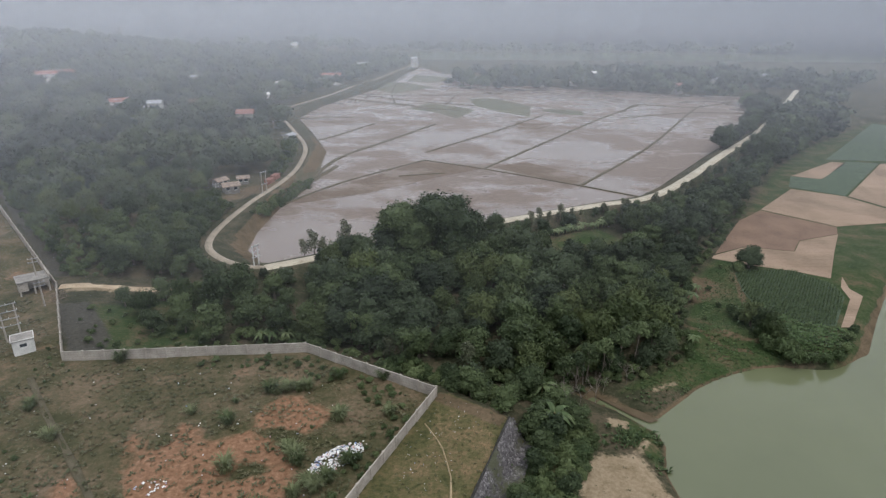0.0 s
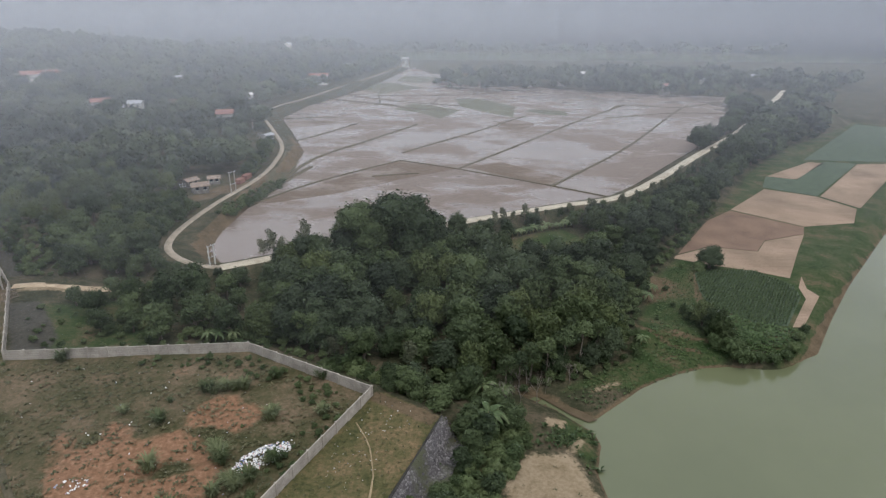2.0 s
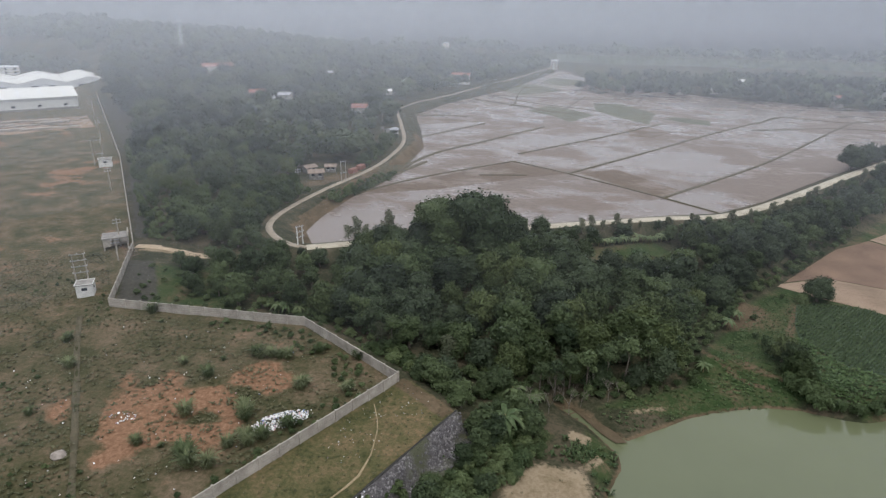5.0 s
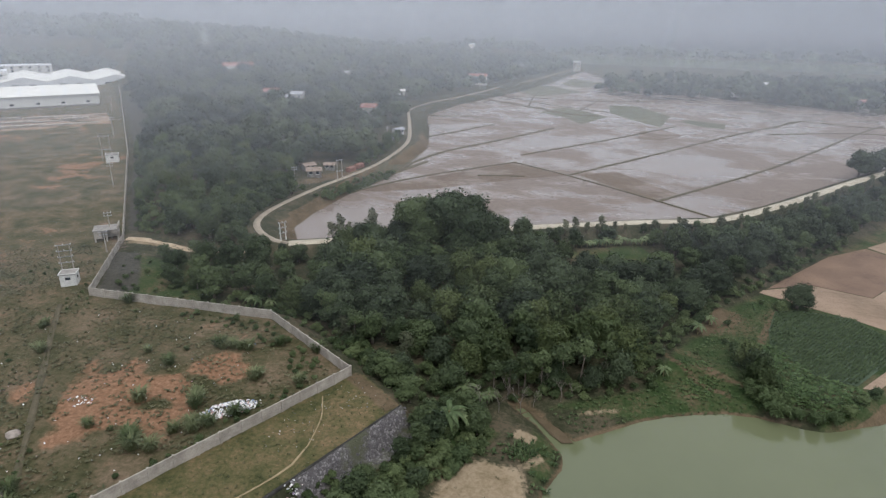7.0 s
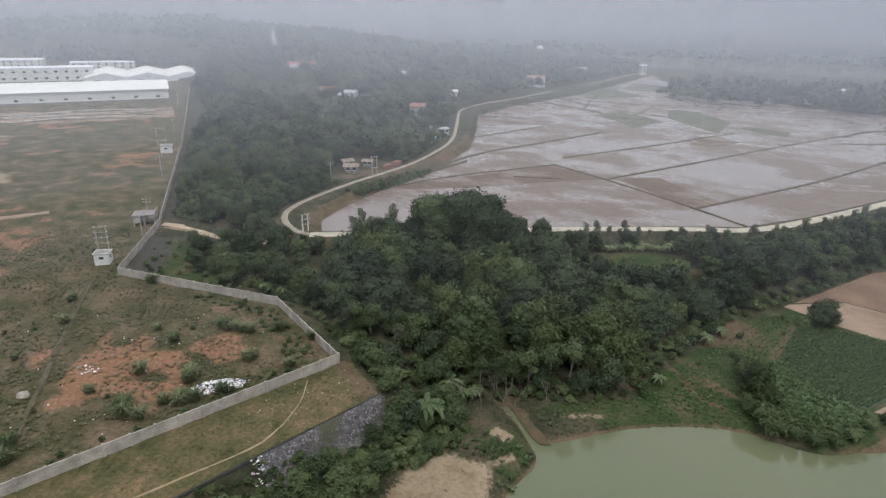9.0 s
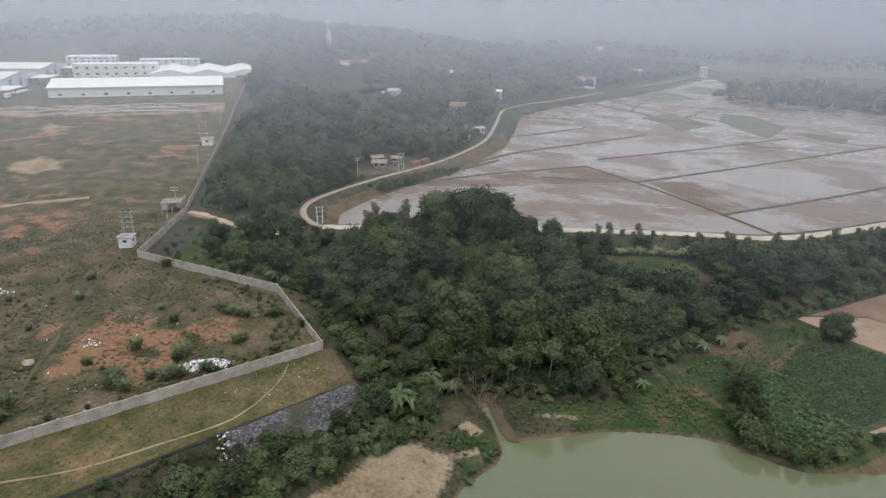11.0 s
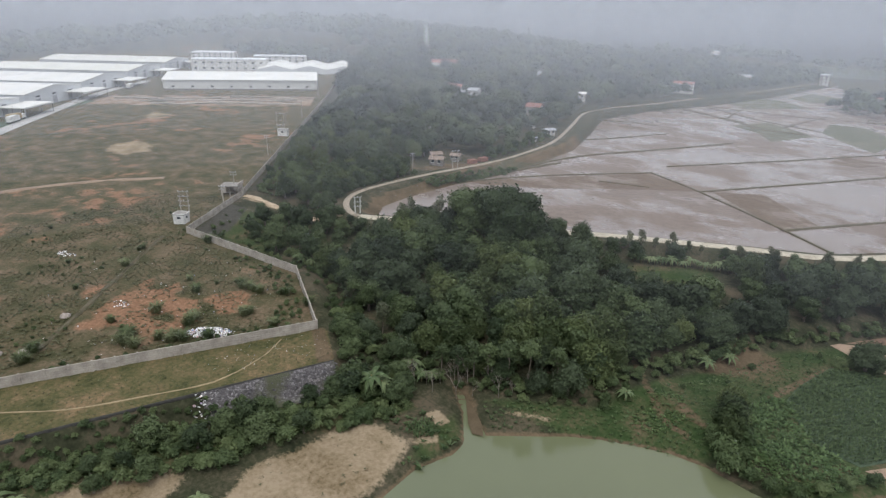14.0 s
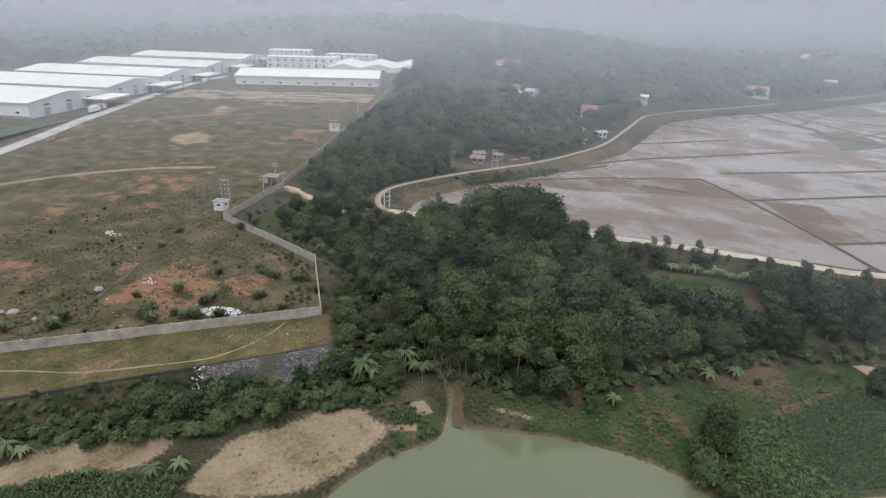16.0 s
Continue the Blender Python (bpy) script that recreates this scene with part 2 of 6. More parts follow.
def haze_sheet_mat(name, full, low, high):
    """See-through sheet standing in for haze: clear next to the land, denser above it."""
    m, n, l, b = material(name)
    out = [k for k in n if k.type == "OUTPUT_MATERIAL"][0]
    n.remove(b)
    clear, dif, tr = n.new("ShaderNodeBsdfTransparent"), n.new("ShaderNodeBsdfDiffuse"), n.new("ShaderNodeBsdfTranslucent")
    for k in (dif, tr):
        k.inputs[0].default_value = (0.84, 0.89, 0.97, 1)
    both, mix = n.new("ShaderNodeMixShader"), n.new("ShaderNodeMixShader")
    # Normal leant skyward, so the sheets look brighter than upright ones.
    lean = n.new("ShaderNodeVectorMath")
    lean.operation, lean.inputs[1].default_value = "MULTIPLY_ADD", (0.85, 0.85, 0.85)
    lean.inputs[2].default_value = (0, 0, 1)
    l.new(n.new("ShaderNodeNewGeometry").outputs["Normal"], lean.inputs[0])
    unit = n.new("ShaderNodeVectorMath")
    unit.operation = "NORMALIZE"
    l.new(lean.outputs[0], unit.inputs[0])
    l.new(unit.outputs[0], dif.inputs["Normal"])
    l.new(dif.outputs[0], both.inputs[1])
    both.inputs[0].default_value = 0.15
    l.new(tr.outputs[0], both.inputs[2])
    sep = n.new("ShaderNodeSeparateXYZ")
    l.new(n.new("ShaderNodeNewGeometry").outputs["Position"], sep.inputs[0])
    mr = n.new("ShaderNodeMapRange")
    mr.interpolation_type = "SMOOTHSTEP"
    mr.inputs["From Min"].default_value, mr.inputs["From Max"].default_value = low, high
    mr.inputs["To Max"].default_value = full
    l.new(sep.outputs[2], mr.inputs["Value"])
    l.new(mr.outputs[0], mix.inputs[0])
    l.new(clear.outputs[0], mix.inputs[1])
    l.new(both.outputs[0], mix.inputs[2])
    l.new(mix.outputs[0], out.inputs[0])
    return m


# ---- mesh helpers ----
def mesh_of(name, verts, faces, mats, smooth=False):
    me = bpy.data.meshes.new(name)
    me.from_pydata([tuple(v) for v in verts], [], [tuple(f) for f in faces])
    for m in mats:
        me.materials.append(m)
    if smooth:
        me.polygons.foreach_set("use_smooth", [True] * len(me.polygons))
    me.update()
    return me


def quads_mesh(name, verts, mat, tone=None):
    """A mesh of loose leaves from an array (leaf, corner, 3)."""
    nq, nc = verts.shape[:2]
    me = bpy.data.meshes.new(name)
    me.vertices.add(nq * nc)
    me.vertices.foreach_set("co", np.asarray(verts, np.float32).ravel())
    me.loops.add(nq * nc)
    me.loops.foreach_set("vertex_index", np.arange(nq * nc, dtype=np.int32))
    me.polygons.add(nq)
    me.polygons.foreach_set("loop_start", np.arange(0, nq * nc, nc, dtype=np.int32))
    me.materials.append(mat)
    me.update(calc_edges=True)
    if tone is not None:
        a = me.attributes.new("tone", "FLOAT", "POINT")
        a.data.foreach_set("value", np.repeat(np.asarray(tone, np.float32), nc))
    return me


def part(name, bm, mat, parent, label=""):
    me = bpy.data.meshes.new(name)
    bm.to_mesh(me)
    bm.free()
    me.materials.append(mat)
    ob = new(name, me)
    ob.parent = parent
    return tagged(ob, label)


def thing(name, m, label, category, group="", kind=""):
    ob = new(name)
    ob.matrix_world = m
    return tagged(ob, label, category, group, kind)


def box(bm, x0, x1, y0, y1, z0, z1, bevel=0.0):
    r = bmesh.ops.create_cube(bm, size=1)
    bmesh.ops.scale(bm, vec=(x1 - x0, y1 - y0, z1 - z0), verts=r["verts"])
    bmesh.ops.translate(bm, vec=((x0 + x1) / 2, (y0 + y1) / 2, (z0 + z1) / 2), verts=r["verts"])
    if bevel:
        es = list({e for v in r["verts"] for e in v.link_edges})
        bmesh.ops.bevel(bm, geom=es, offset=bevel, segments=1, affect="EDGES")
    return bm


def boxed(*a, **k):
    return box(bmesh.new(), *a, **k)


def tube(bm, a, b, r0, r1, sides=7):
    a, b = Vector(a), Vector(b)
    m = Matrix.Translation((a + b) / 2) @ (b - a).to_track_quat("Z", "Y").to_matrix().to_4x4()
    bmesh.ops.create_cone(bm, cap_ends=True, segments=sides, radius1=r0, radius2=r1, depth=(b - a).length, matrix=m)
    return bm


def extrude_profile(bm, pts, y0, y1):
    """A solid from a closed profile in x and z, drawn out along y."""
    va = [bm.verts.new((x, y0, z)) for x, z in pts]
    vb = [bm.verts.new((x, y1, z)) for x, z in pts]
    bm.faces.new(va)
    bm.faces.new(vb[::-1])
    for i in range(len(pts)):
        j = (i + 1) % len(pts)
        bm.faces.new((va[j], va[i], vb[i], vb[j]))
    bmesh.ops.recalc_face_normals(bm, faces=bm.faces)
    return bm


def smooth_line(pts, step=3.0):
    """A rounded line through the points, at even steps."""
    p = [np.array(q, float) for q in pts]
    p = [2 * p[0] - p[1]] + p + [2 * p[-1] - p[-2]]
    out = []
    for i in range(1, len(p) - 2):
        k = max(2, int(np.linalg.norm(p[i + 1] - p[i]) / step))
        for j in range(k):
            t = j / k
            out.append(0.5 * (2 * p[i] + (p[i + 1] - p[i - 1]) * t + (2 * p[i - 1] - 5 * p[i] + 4 * p[i + 1] - p[i + 2]) * t * t + (3 * p[i] - p[i - 1] - 3 * p[i + 1] + p[i + 2]) * t ** 3))
    return np.array(out + [p[-2]])


def line_distance(pts, x, y):
    best = np.full(np.shape(x), 1e9)
    for (ax, ay), (bx, by) in zip(pts[:-1], pts[1:]):
        dx, dy = bx - ax, by - ay
        t = np.clip(((x - ax) * dx + (y - ay) * dy) / (dx * dx + dy * dy + 1e-9), 0, 1)
        best = np.minimum(best, np.hypot(x - ax - t * dx, y - ay - t * dy))
    return best


def area_distance(poly, x, y):
    """Distance to the rim of a closed outline, negative inside."""
    d = line_distance(list(poly) + [poly[0]], x, y)
    inside = np.zeros(np.shape(x), bool)
    for (ax, ay), (bx, by) in zip(poly, list(poly[1:]) + [poly[0]]):
        if ay != by:
            inside ^= ((ay > y) != (by > y)) & (x < (bx - ax) * (y - ay) / (by - ay) + ax)
    return np.where(inside, -d, d)


def step01(v, a, b):
    t = np.clip((v - a) / (b - a), 0, 1)
    return t * t * (3 - 2 * t)


# ---- plan of the land ----
RIVER = [(70, -60), (60, 0), (52, 40), (44, 62), (40, 76), (39.3, 86), (41.5, 93), (41, 97), (35, 104), (29, 108.6), (29.3, 109.4), (35.8, 105.4), (42.5, 101), (47, 105), (53.5, 111), (59, 114.7), (64.5, 117.5), (70, 119.6), (76, 120.5), (80.5, 119.8), (84, 119.3), (87.6, 119.5), (91, 121), (94, 123.2), (97, 126.2), (100.5, 131), (110.5, 143), (128.5, 164), (170, 210), (250, 295), (420, 470), (700, 560), (900, 300), (900, -400), (200, -500)]
TERRACE = [(-55, -85), (-8, 36.5), (1.3, 62.1), (12, 90.6), (0.6, 98.6), (-27, 113), (-75, 108.5), (-96, 139.5), (-169, 219), (-407, 458), (-540, 560), (-720, 540), (-740, 300), (-560, 60), (-480, -200), (-300, -500)]
WALL_LINE = [(-71, -62), (-26.4, 39.2), (-1, 96.6), (-28.1, 111.2), (-75.2, 106), (-94, 136.3), (-167, 215.5), (-404, 453)]
ROAD_WEST = [(-47, 150.0), (-53, 151.2), (-60, 155.5), (-66.5, 163), (-69.5, 173), (-70, 188), (-68.5, 210), (-64.3, 240), (-64.3, 267), (-70.3, 307), (-90, 360), (-109, 410), (-108.5, 448), (-101.5, 475), (-93.5, 511), (-85, 563), (-65, 667), (-41, 843)]
ROAD_EAST = [(-47, 150.0), (-37, 156), (13, 186.5), (30, 196), (54.5, 208.7), (75, 218.5), (96, 242), (134, 294), (176, 350), (235, 440), (310, 560)]
PADDY = [(-50, 160), (-30, 168.5), (14, 194), (52, 216), (71, 226), (89, 248), (126, 300), (168, 357), (225, 450), (260, 540), (110, 600), (-10, 760), (-32, 840), (-64, 583), (-93, 478), (-99, 415), (-78, 360), (-61, 311), (-57, 267), (-60, 214), (-60.5, 188), (-58.5, 172)]
FIELDS = [(64, 142), (76, 165), (84, 178), (118, 229), (155, 287), (196, 340), (300, 440), (330, 420), (240, 310), (165, 215), (127, 171), (108, 147), (96, 131), (84, 130)]
BASIN = [(22, 100), (30, 101), (36, 94), (37, 86), (38, 72), (41, 58), (30, 30), (0, 20), (1, 35), (11, 55), (20, 75)]


def land(x, y):
    """Height of the ground."""
    river = area_distance(RIVER, x, y)
    h = np.interp(river, [-12, -1, 0, 2.5, 9, 45, 120, 260], [-2.5, -0.8, 0.15, 1.4, 2.4, 3.6, 9, 11])
    road = np.minimum(line_distance(ROAD_WEST, x, y), line_distance(ROAD_EAST, x, y))
    h = np.maximum(h, np.interp(road, [3, 9, 25, 60], [11.2, 8, 6, 4]) - np.where(river < 12, (12 - river) * 0.8, 0))
    far = step01(np.hypot(x - 50, y - 20), 500, 1100)
    h = h * (1 - far) + np.where(river < 0, -2.5, 9.5) * far
    west = step01(-(x + 70 + (y - 180) * 0.08), 0, 60) * step01(y + x * 1.0, -20, 60)
    h = h * (1 - west) + np.maximum(h, 13.5) * west
    for cx, cy, top, wide in ((-760, 640, 34, 190), (-450, 660, 15, 130), (-330, 620, 9, 110), (-620, 900, 8, 200), (-230, 420, 4, 120), (-1250, 700, 16, 220)):
        h = h + top * np.exp(-((x - cx) ** 2 + (y - cy) ** 2) / (2 * wide ** 2))
    terrace = area_distance(TERRACE, x, y)
    u = (x + 75) * -0.69 + (y - 106) * 0.72
    flat = np.interp(u, [-60, 0, 130], [8.2, 9.4, 14.4])
    steep = np.where((x > -12) & (y < 93), 3.2, 7.0)
    k = 1 - step01(terrace / steep, 0, 1)
    deep = step01(-terrace, 600, 900)
    h = np.where(terrace < 0, flat + (h - flat) * 0.5 * deep, h * (1 - k) + flat * k)
    fields = 1 - step01(area_distance(FIELDS, x, y), 0, 9)
    h = h * (1 - fields) + 3.0 * fields
    basin = 1 - step01(area_distance(BASIN, x, y), -3, 2)
    h = np.where(river > 2.5, h * (1 - basin) + np.minimum(h, 2.1) * basin, h)
    paddy = 1 - step01(area_distance(PADDY, x, y), -1.5, 4.0)
    h = h * (1 - paddy) + 7.0 * paddy
    h = np.where(area_distance(PADDY, x, y) < 11, np.minimum(h, 11.0), h)
    h = np.where(road < 3.4, 11.2 + (np.where(paddy > 0.5, 11.2, h) - 11.2) * step01(road, 2.6, 3.4), h)
    return h


def ground_at(x, y):
    return float(land(np.array([x], float), np.array([y], float))[0])


def spread(fine0, fine1, wide0, wide1, step, end0, end1, grow=1.13):
    """Even steps over the near stretch, growing ones beyond."""
    mid = list(np.arange(wide0, fine0 - 1e-6, step * 2)) + list(np.arange(fine0, fine1, step)) + list(np.arange(fine1, wide1, step * 2))
    lo, hi, s = [mid[0]], [mid[-1] + step * 2], step * 2
    while hi[-1] < end1:
        s = min(s * grow, 260)
        hi.append(hi[-1] + s)
    s = step * 2
    while lo[-1] > end0:
        s = min(s * grow, 260)
        lo.append(lo[-1] - s)
    return np.array(lo[:0:-1] + mid + hi)


STRIP = [(-71, -62), (-26.4, 39.2), (-1, 96.6), (0.8, 98), (12, 90.6), (1.3, 62.1), (-8, 36.5), (-40, -60)]


def within(poly, soft=2.5):
    return 0.5 - 0.5 * np.clip(area_distance(poly, GX, GY) / soft, -1, 1)


gx, gy = spread(-110, 140, -190, 290, 1.25, -4600, 4600), spread(24, 232, 24, 620, 1.25, -1500, 4700)
GX, GY = np.meshgrid(gx, gy)
GZ = land(GX, GY)
nx_, ny_ = len(gx), len(gy)
rough_ = np.array([noise.noise((a * 0.13, b * 0.13, 0)) + 0.5 * noise.noise((a * 0.4, b * 0.4, 5)) for a, b in zip(GX.ravel(), GY.ravel())]).reshape(GX.shape)
road_d = np.minimum(line_distance(ROAD_WEST, GX, GY), line_distance(ROAD_EAST, GX, GY))
river_d = area_distance(RIVER, GX, GY)
GZ = GZ + rough_ * 0.28 * step01(road_d, 3.5, 9) * step01(river_d, 1, 6) * step01(area_distance(FIELDS, GX, GY), 0, 4) * (1 - 0.9 * within(STRIP, 1.5)) * step01(area_distance(PADDY, GX, GY), 0, 5)
me = bpy.data.meshes.new("ground")
me.vertices.add(nx_ * ny_)
me.vertices.foreach_set("co", np.stack([GX, GY, GZ], -1).astype(np.float32).ravel())
ii = (np.arange(ny_ - 1)[:, None] * nx_ + np.arange(nx_ - 1)[None]).ravel()
loops = np.stack([ii, ii + 1, ii + nx_ + 1, ii + nx_], -1).astype(np.int32).ravel()
me.loops.add(len(loops))
me.loops.foreach_set("vertex_index", loops)
me.polygons.add(len(ii))
me.polygons.foreach_set("loop_start", np.arange(0, len(loops), 4, dtype=np.int32))
me.update(calc_edges=True)
me.polygons.foreach_set("use_smooth", [True] * len(me.polygons))
me.materials.append(M_GROUND)


def cover(name, values):
    a = me.attributes.new(name, "FLOAT", "POINT")
    a.data.foreach_set("value", values.astype(np.float32).ravel())


INNER = WALL_LINE + [(-540, 555), (-720, 535), (-735, 300), (-555, 60), (-475, -200), (-300, -500)]
cover("site", within(INNER, 1.2))
cover("strip", within(STRIP, 1.0))
cover("meadow", np.maximum.reduce([within([(86, 119.6), (91, 121), (97, 126), (111.5, 144), (129.5, 165), (172, 212), (165, 216), (126, 172), (108, 149), (92, 132)], 2.5), within([(30, 180), (50, 194), (57, 186), (48, 168), (40, 168)]), within(FIELDS, 6), within([(96, 131), (108, 147), (127, 171), (165, 215), (240, 310), (252, 300), (172, 213), (130, 166), (112, 145), (100, 131)], 4), within([(36, 108), (54, 120), (62, 140), (74, 165), (84, 178), (95, 132), (76, 121.5), (54, 111)], 4), 0.7 * within([(34, 104), (41, 98), (41, 88), (37, 85), (33, 92)], 3), 0.8 * within([(-4, 34), (12, 88), (20, 98), (30, 97), (25, 86), (15, 62), (5, 40)], 2), within([(-88, 128), (-74, 112), (-50, 114), (-52, 126), (-66, 138)], 4), 0.25 * (road_d < 8)]))
cover("sand", np.maximum.reduce([within([(20, 66), (24, 84), (28, 88.5), (35, 88), (37.5, 79), (38.5, 70), (33, 58), (26, 54)], 2.5), within([(2, 30), (6, 48), (14, 58), (17, 52), (11, 40), (6, 28)], 3), within([(34, 91), (36, 94.5), (38, 93), (36.5, 90)], 1.5), 0.85 * within([(41.6, 108), (46, 111.2), (50.6, 112.8), (51, 111.9), (46.4, 109.9), (42.6, 107.2)], 1.2), within([(-93, 135), (-80, 139), (-78, 142), (-90, 140)], 2.0), 0.85 * within([(-190, 128), (-202, 136), (-200.6, 147), (-188, 151.7), (-177, 143), (-177, 132)], 7), 0.75 * within([(-262, 176), (-276.5, 189), (-269, 200), (-253, 191), (-248, 179)], 8), within([(31.5, 96.4), (32.3, 99.5), (36, 98.6), (35.6, 96)], 1.2)]))
cover("earth", np.maximum.reduce([0.75 * step01(-river_d, np.where(GX > 78, -0.35, -1.8), -0.1), 0.85 * within([(64, 144.4), (66, 164), (76.5, 164.5), (79.3, 159.8), (71.5, 148.7)], 4), within([(-84, 212), (-66, 224), (-62, 240), (-76, 236)], 5), 0.7 * within([(27, 109), (30, 112), (37, 107.4), (35.4, 104.6)], 2), within([(53, 141), (60, 133), (66, 127), (72, 125), (72, 123.6), (65.4, 125.4), (59, 131.6), (52, 140)], 1.0), within([(88, 168), (84, 158), (80, 146), (78.4, 146), (82, 158), (86, 169)], 1.2), within([(67, 132), (74, 129), (80, 130), (80, 128.6), (74, 127.4), (66, 130.6)], 1.2), 0.9 * ((area_distance(PADDY, GX, GY) > -3) & (area_distance(PADDY, GX, GY) < 4.5) & (GX < -50) & (GY < 330)), within([(-1, 98.6), (11.6, 90.8), (10.4, 87.6), (4, 92.2), (-1.5, 95.4)], 1.4)]))
cover("bare", np.maximum.reduce([0.12 * within([(-116, 40), (-112, 128), (-165, 205), (-330, 365), (-420, 300), (-240, 60)], 14), within([(-53.4, 80.3), (-51.3, 82.5), (-45.4, 82.5), (-43.8, 85), (-36.7, 82), (-33, 86), (-27, 84), (-26.8, 80), (-32.5, 77), (-36.6, 74.5), (-33, 71), (-34.9, 64.5), (-38.2, 62.5), (-45.3, 68.4), (-47.6, 73)], 2.2), within([(-32.6, 93.5), (-27, 95.4), (-21.4, 93.1), (-20.5, 88.5), (-23.9, 85.5), (-32, 87.5)], 2.0), within([(-57.7, 70.3), (-57.4, 73.2), (-55.5, 74.2), (-49.2, 70), (-48.3, 66.4), (-53, 65.5)], 1.5), within([(-31.5, 70.3), (-31.3, 73.3), (-24.4, 75.6), (-21.6, 74.2), (-25, 69.9)], 1.5), 0.8 * within([(-104, 69), (-105, 78), (-98, 82), (-94, 75)], 4), 0.3 * within([(-300, 60), (-130, 88), (-134, 96), (-300, 72)], 6), 0.35 * within([(-90, 90), (-82, 104), (-110, 128), (-120, 110)], 8)]))
cover("slag", np.maximum(within([(-90, 129), (-76, 109), (-70, 111), (-72, 118), (-84, 132)], 2), within([(-99, 143), (-168, 221), (-300, 352), (-290, 362), (-164, 226), (-95, 145)], 3)))
ground = tagged(new("ground", me), "earth and grass sheet with bare red soil, meadow and sand", "ground", kind="structure")


def flat_sheet(name, poly, z, mat, label, category, thick=0.0):
    bm = bmesh.new()
    f = bm.faces.new([bm.verts.new((x, y, z)) for x, y in poly])
    if f.normal.z < 0:
        f.normal_flip()
    bm.normal_update()
    if thick:
        r = bmesh.ops.extrude_face_region(bm, geom=[f])
        bmesh.ops.translate(bm, vec=(0, 0, thick), verts=[v for v in r["geom"] if isinstance(v, bmesh.types.BMVert)])
    bmesh.ops.triangulate(bm, faces=bm.faces)
    bmesh.ops.recalc_face_normals(bm, faces=bm.faces)
    return tagged(part(name, bm, mat, None), label, category, kind="structure")


def ribbon(name, pts, width, lift, mat, label, category, crown=0.0, drape=True, z=0.0, ragged=0.0, skirt=0.4):
    """A strip along a rounded line, with sides that go down into the ground."""
    p = smooth_line(pts)
    d = np.gradient(p, axis=0)
    d /= np.linalg.norm(d, axis=1)[:, None] + 1e-9
    s = np.stack([-d[:, 1], d[:, 0]], -1)
    rng, g = np.random.default_rng(len(p)), min(0.25, width * 0.12)
    verts, faces = [], []
    for i, (q, n_) in enumerate(zip(p, s)):
        w = width / 2 * (1 + ragged * rng.uniform(-1, 1))
        zc = (ground_at(*q) if drape else z) + lift
        for o, dz in ((-w - g, -skirt), (-w, 0), (0, crown), (w, 0), (w + g, -skirt)):
            verts.append((q[0] + n_[0] * o, q[1] + n_[1] * o, zc + dz))
        if i:
            a = (i - 1) * 5
            faces += [(a + k, a + k + 1, a + k + 6, a + k + 5) for k in range(4)]
    ob = new(name, mesh_of(name, verts, faces, [mat], True))
    bm = bmesh.new()
    bm.from_mesh(ob.data)
    bmesh.ops.recalc_face_normals(bm, faces=bm.faces)
    bm.to_mesh(ob.data)
    bm.free()
    return tagged(ob, label, category, kind="structure")


# ---- water, paddies and fields ----
flat_sheet("water", [(15, -500), (1000, -500), (1000, 700), (15, 700)], 0.2, M_RIVER, "calm murky green river water", "river")
flat_sheet("far_water", [(-300, 930), (900, 900), (900, 1080), (-300, 1120)], 10.2, M_RIVER, "pale stretch of far river water", "river")
flat_sheet("far_paddy_water", [(-420, 1040), (-900, 1250), (-420, 1330), (-200, 1100)], 10.4, M_PADDY, "pale flooded fields far beyond the hill", "paddy")
flat_sheet("paddy_water", PADDY, 7.4, M_PADDY, "shallow flooded rice paddy with brown mud", "paddy")
for poly, mat, label in (
    ([(-61, 222), (-40, 250), (-10.5, 292.5), (17, 277), (-2, 262), (-30, 236), (-52, 222)], M_PADDY_MUD, "drained brown mud of a rice paddy"),
    ([(-86, 380), (-60, 396), (-48, 402), (-80, 410), (-96, 412)], M_PADDY_MUD, "brown mud of a small paddy plot"),
    ([(22, 280), (55, 249), (64, 262), (38, 292)], M_PADDY_MUD, "brown mud along a paddy bund"),
    ([(45.5, 406), (58, 417.6), (70.6, 401), (58.6, 380), (45, 378.5)], M_PADDY_MUD, "brown mud along a paddy bund"),
    ([(-27, 462), (-6, 444), (7.8, 419.3), (21.9, 458), (4, 478), (-13.9, 493)], M_PADDY_GREEN, "paddy plot with young green rice"),
    ([(22.6, 478), (40, 450), (57.9, 427.3), (64.4, 477.4), (40.3, 521.7), (19, 520.8)], M_PADDY_GREEN, "paddy plot with young green rice"),
    ([(69.3, 455), (84.2, 439.6), (96.8, 435.6), (99.1, 455.6), (75.4, 464.9)], M_PADDY_GREEN, "small green plot among the flooded paddies"),
    ([(-78, 590), (-44.6, 554), (-10.2, 601.5), (-45, 640), (-66, 631)], M_PADDY_GREEN, "dark green plots at the far paddy end"),
    ([(-40, 660), (-20, 640), (8, 660), (0, 700), (-34, 720)], M_PADDY_GREEN, "green plots at the far paddy end"),
):
    flat_sheet("paddy_mud", poly, 7.402, mat, label, "paddy", 0.03)
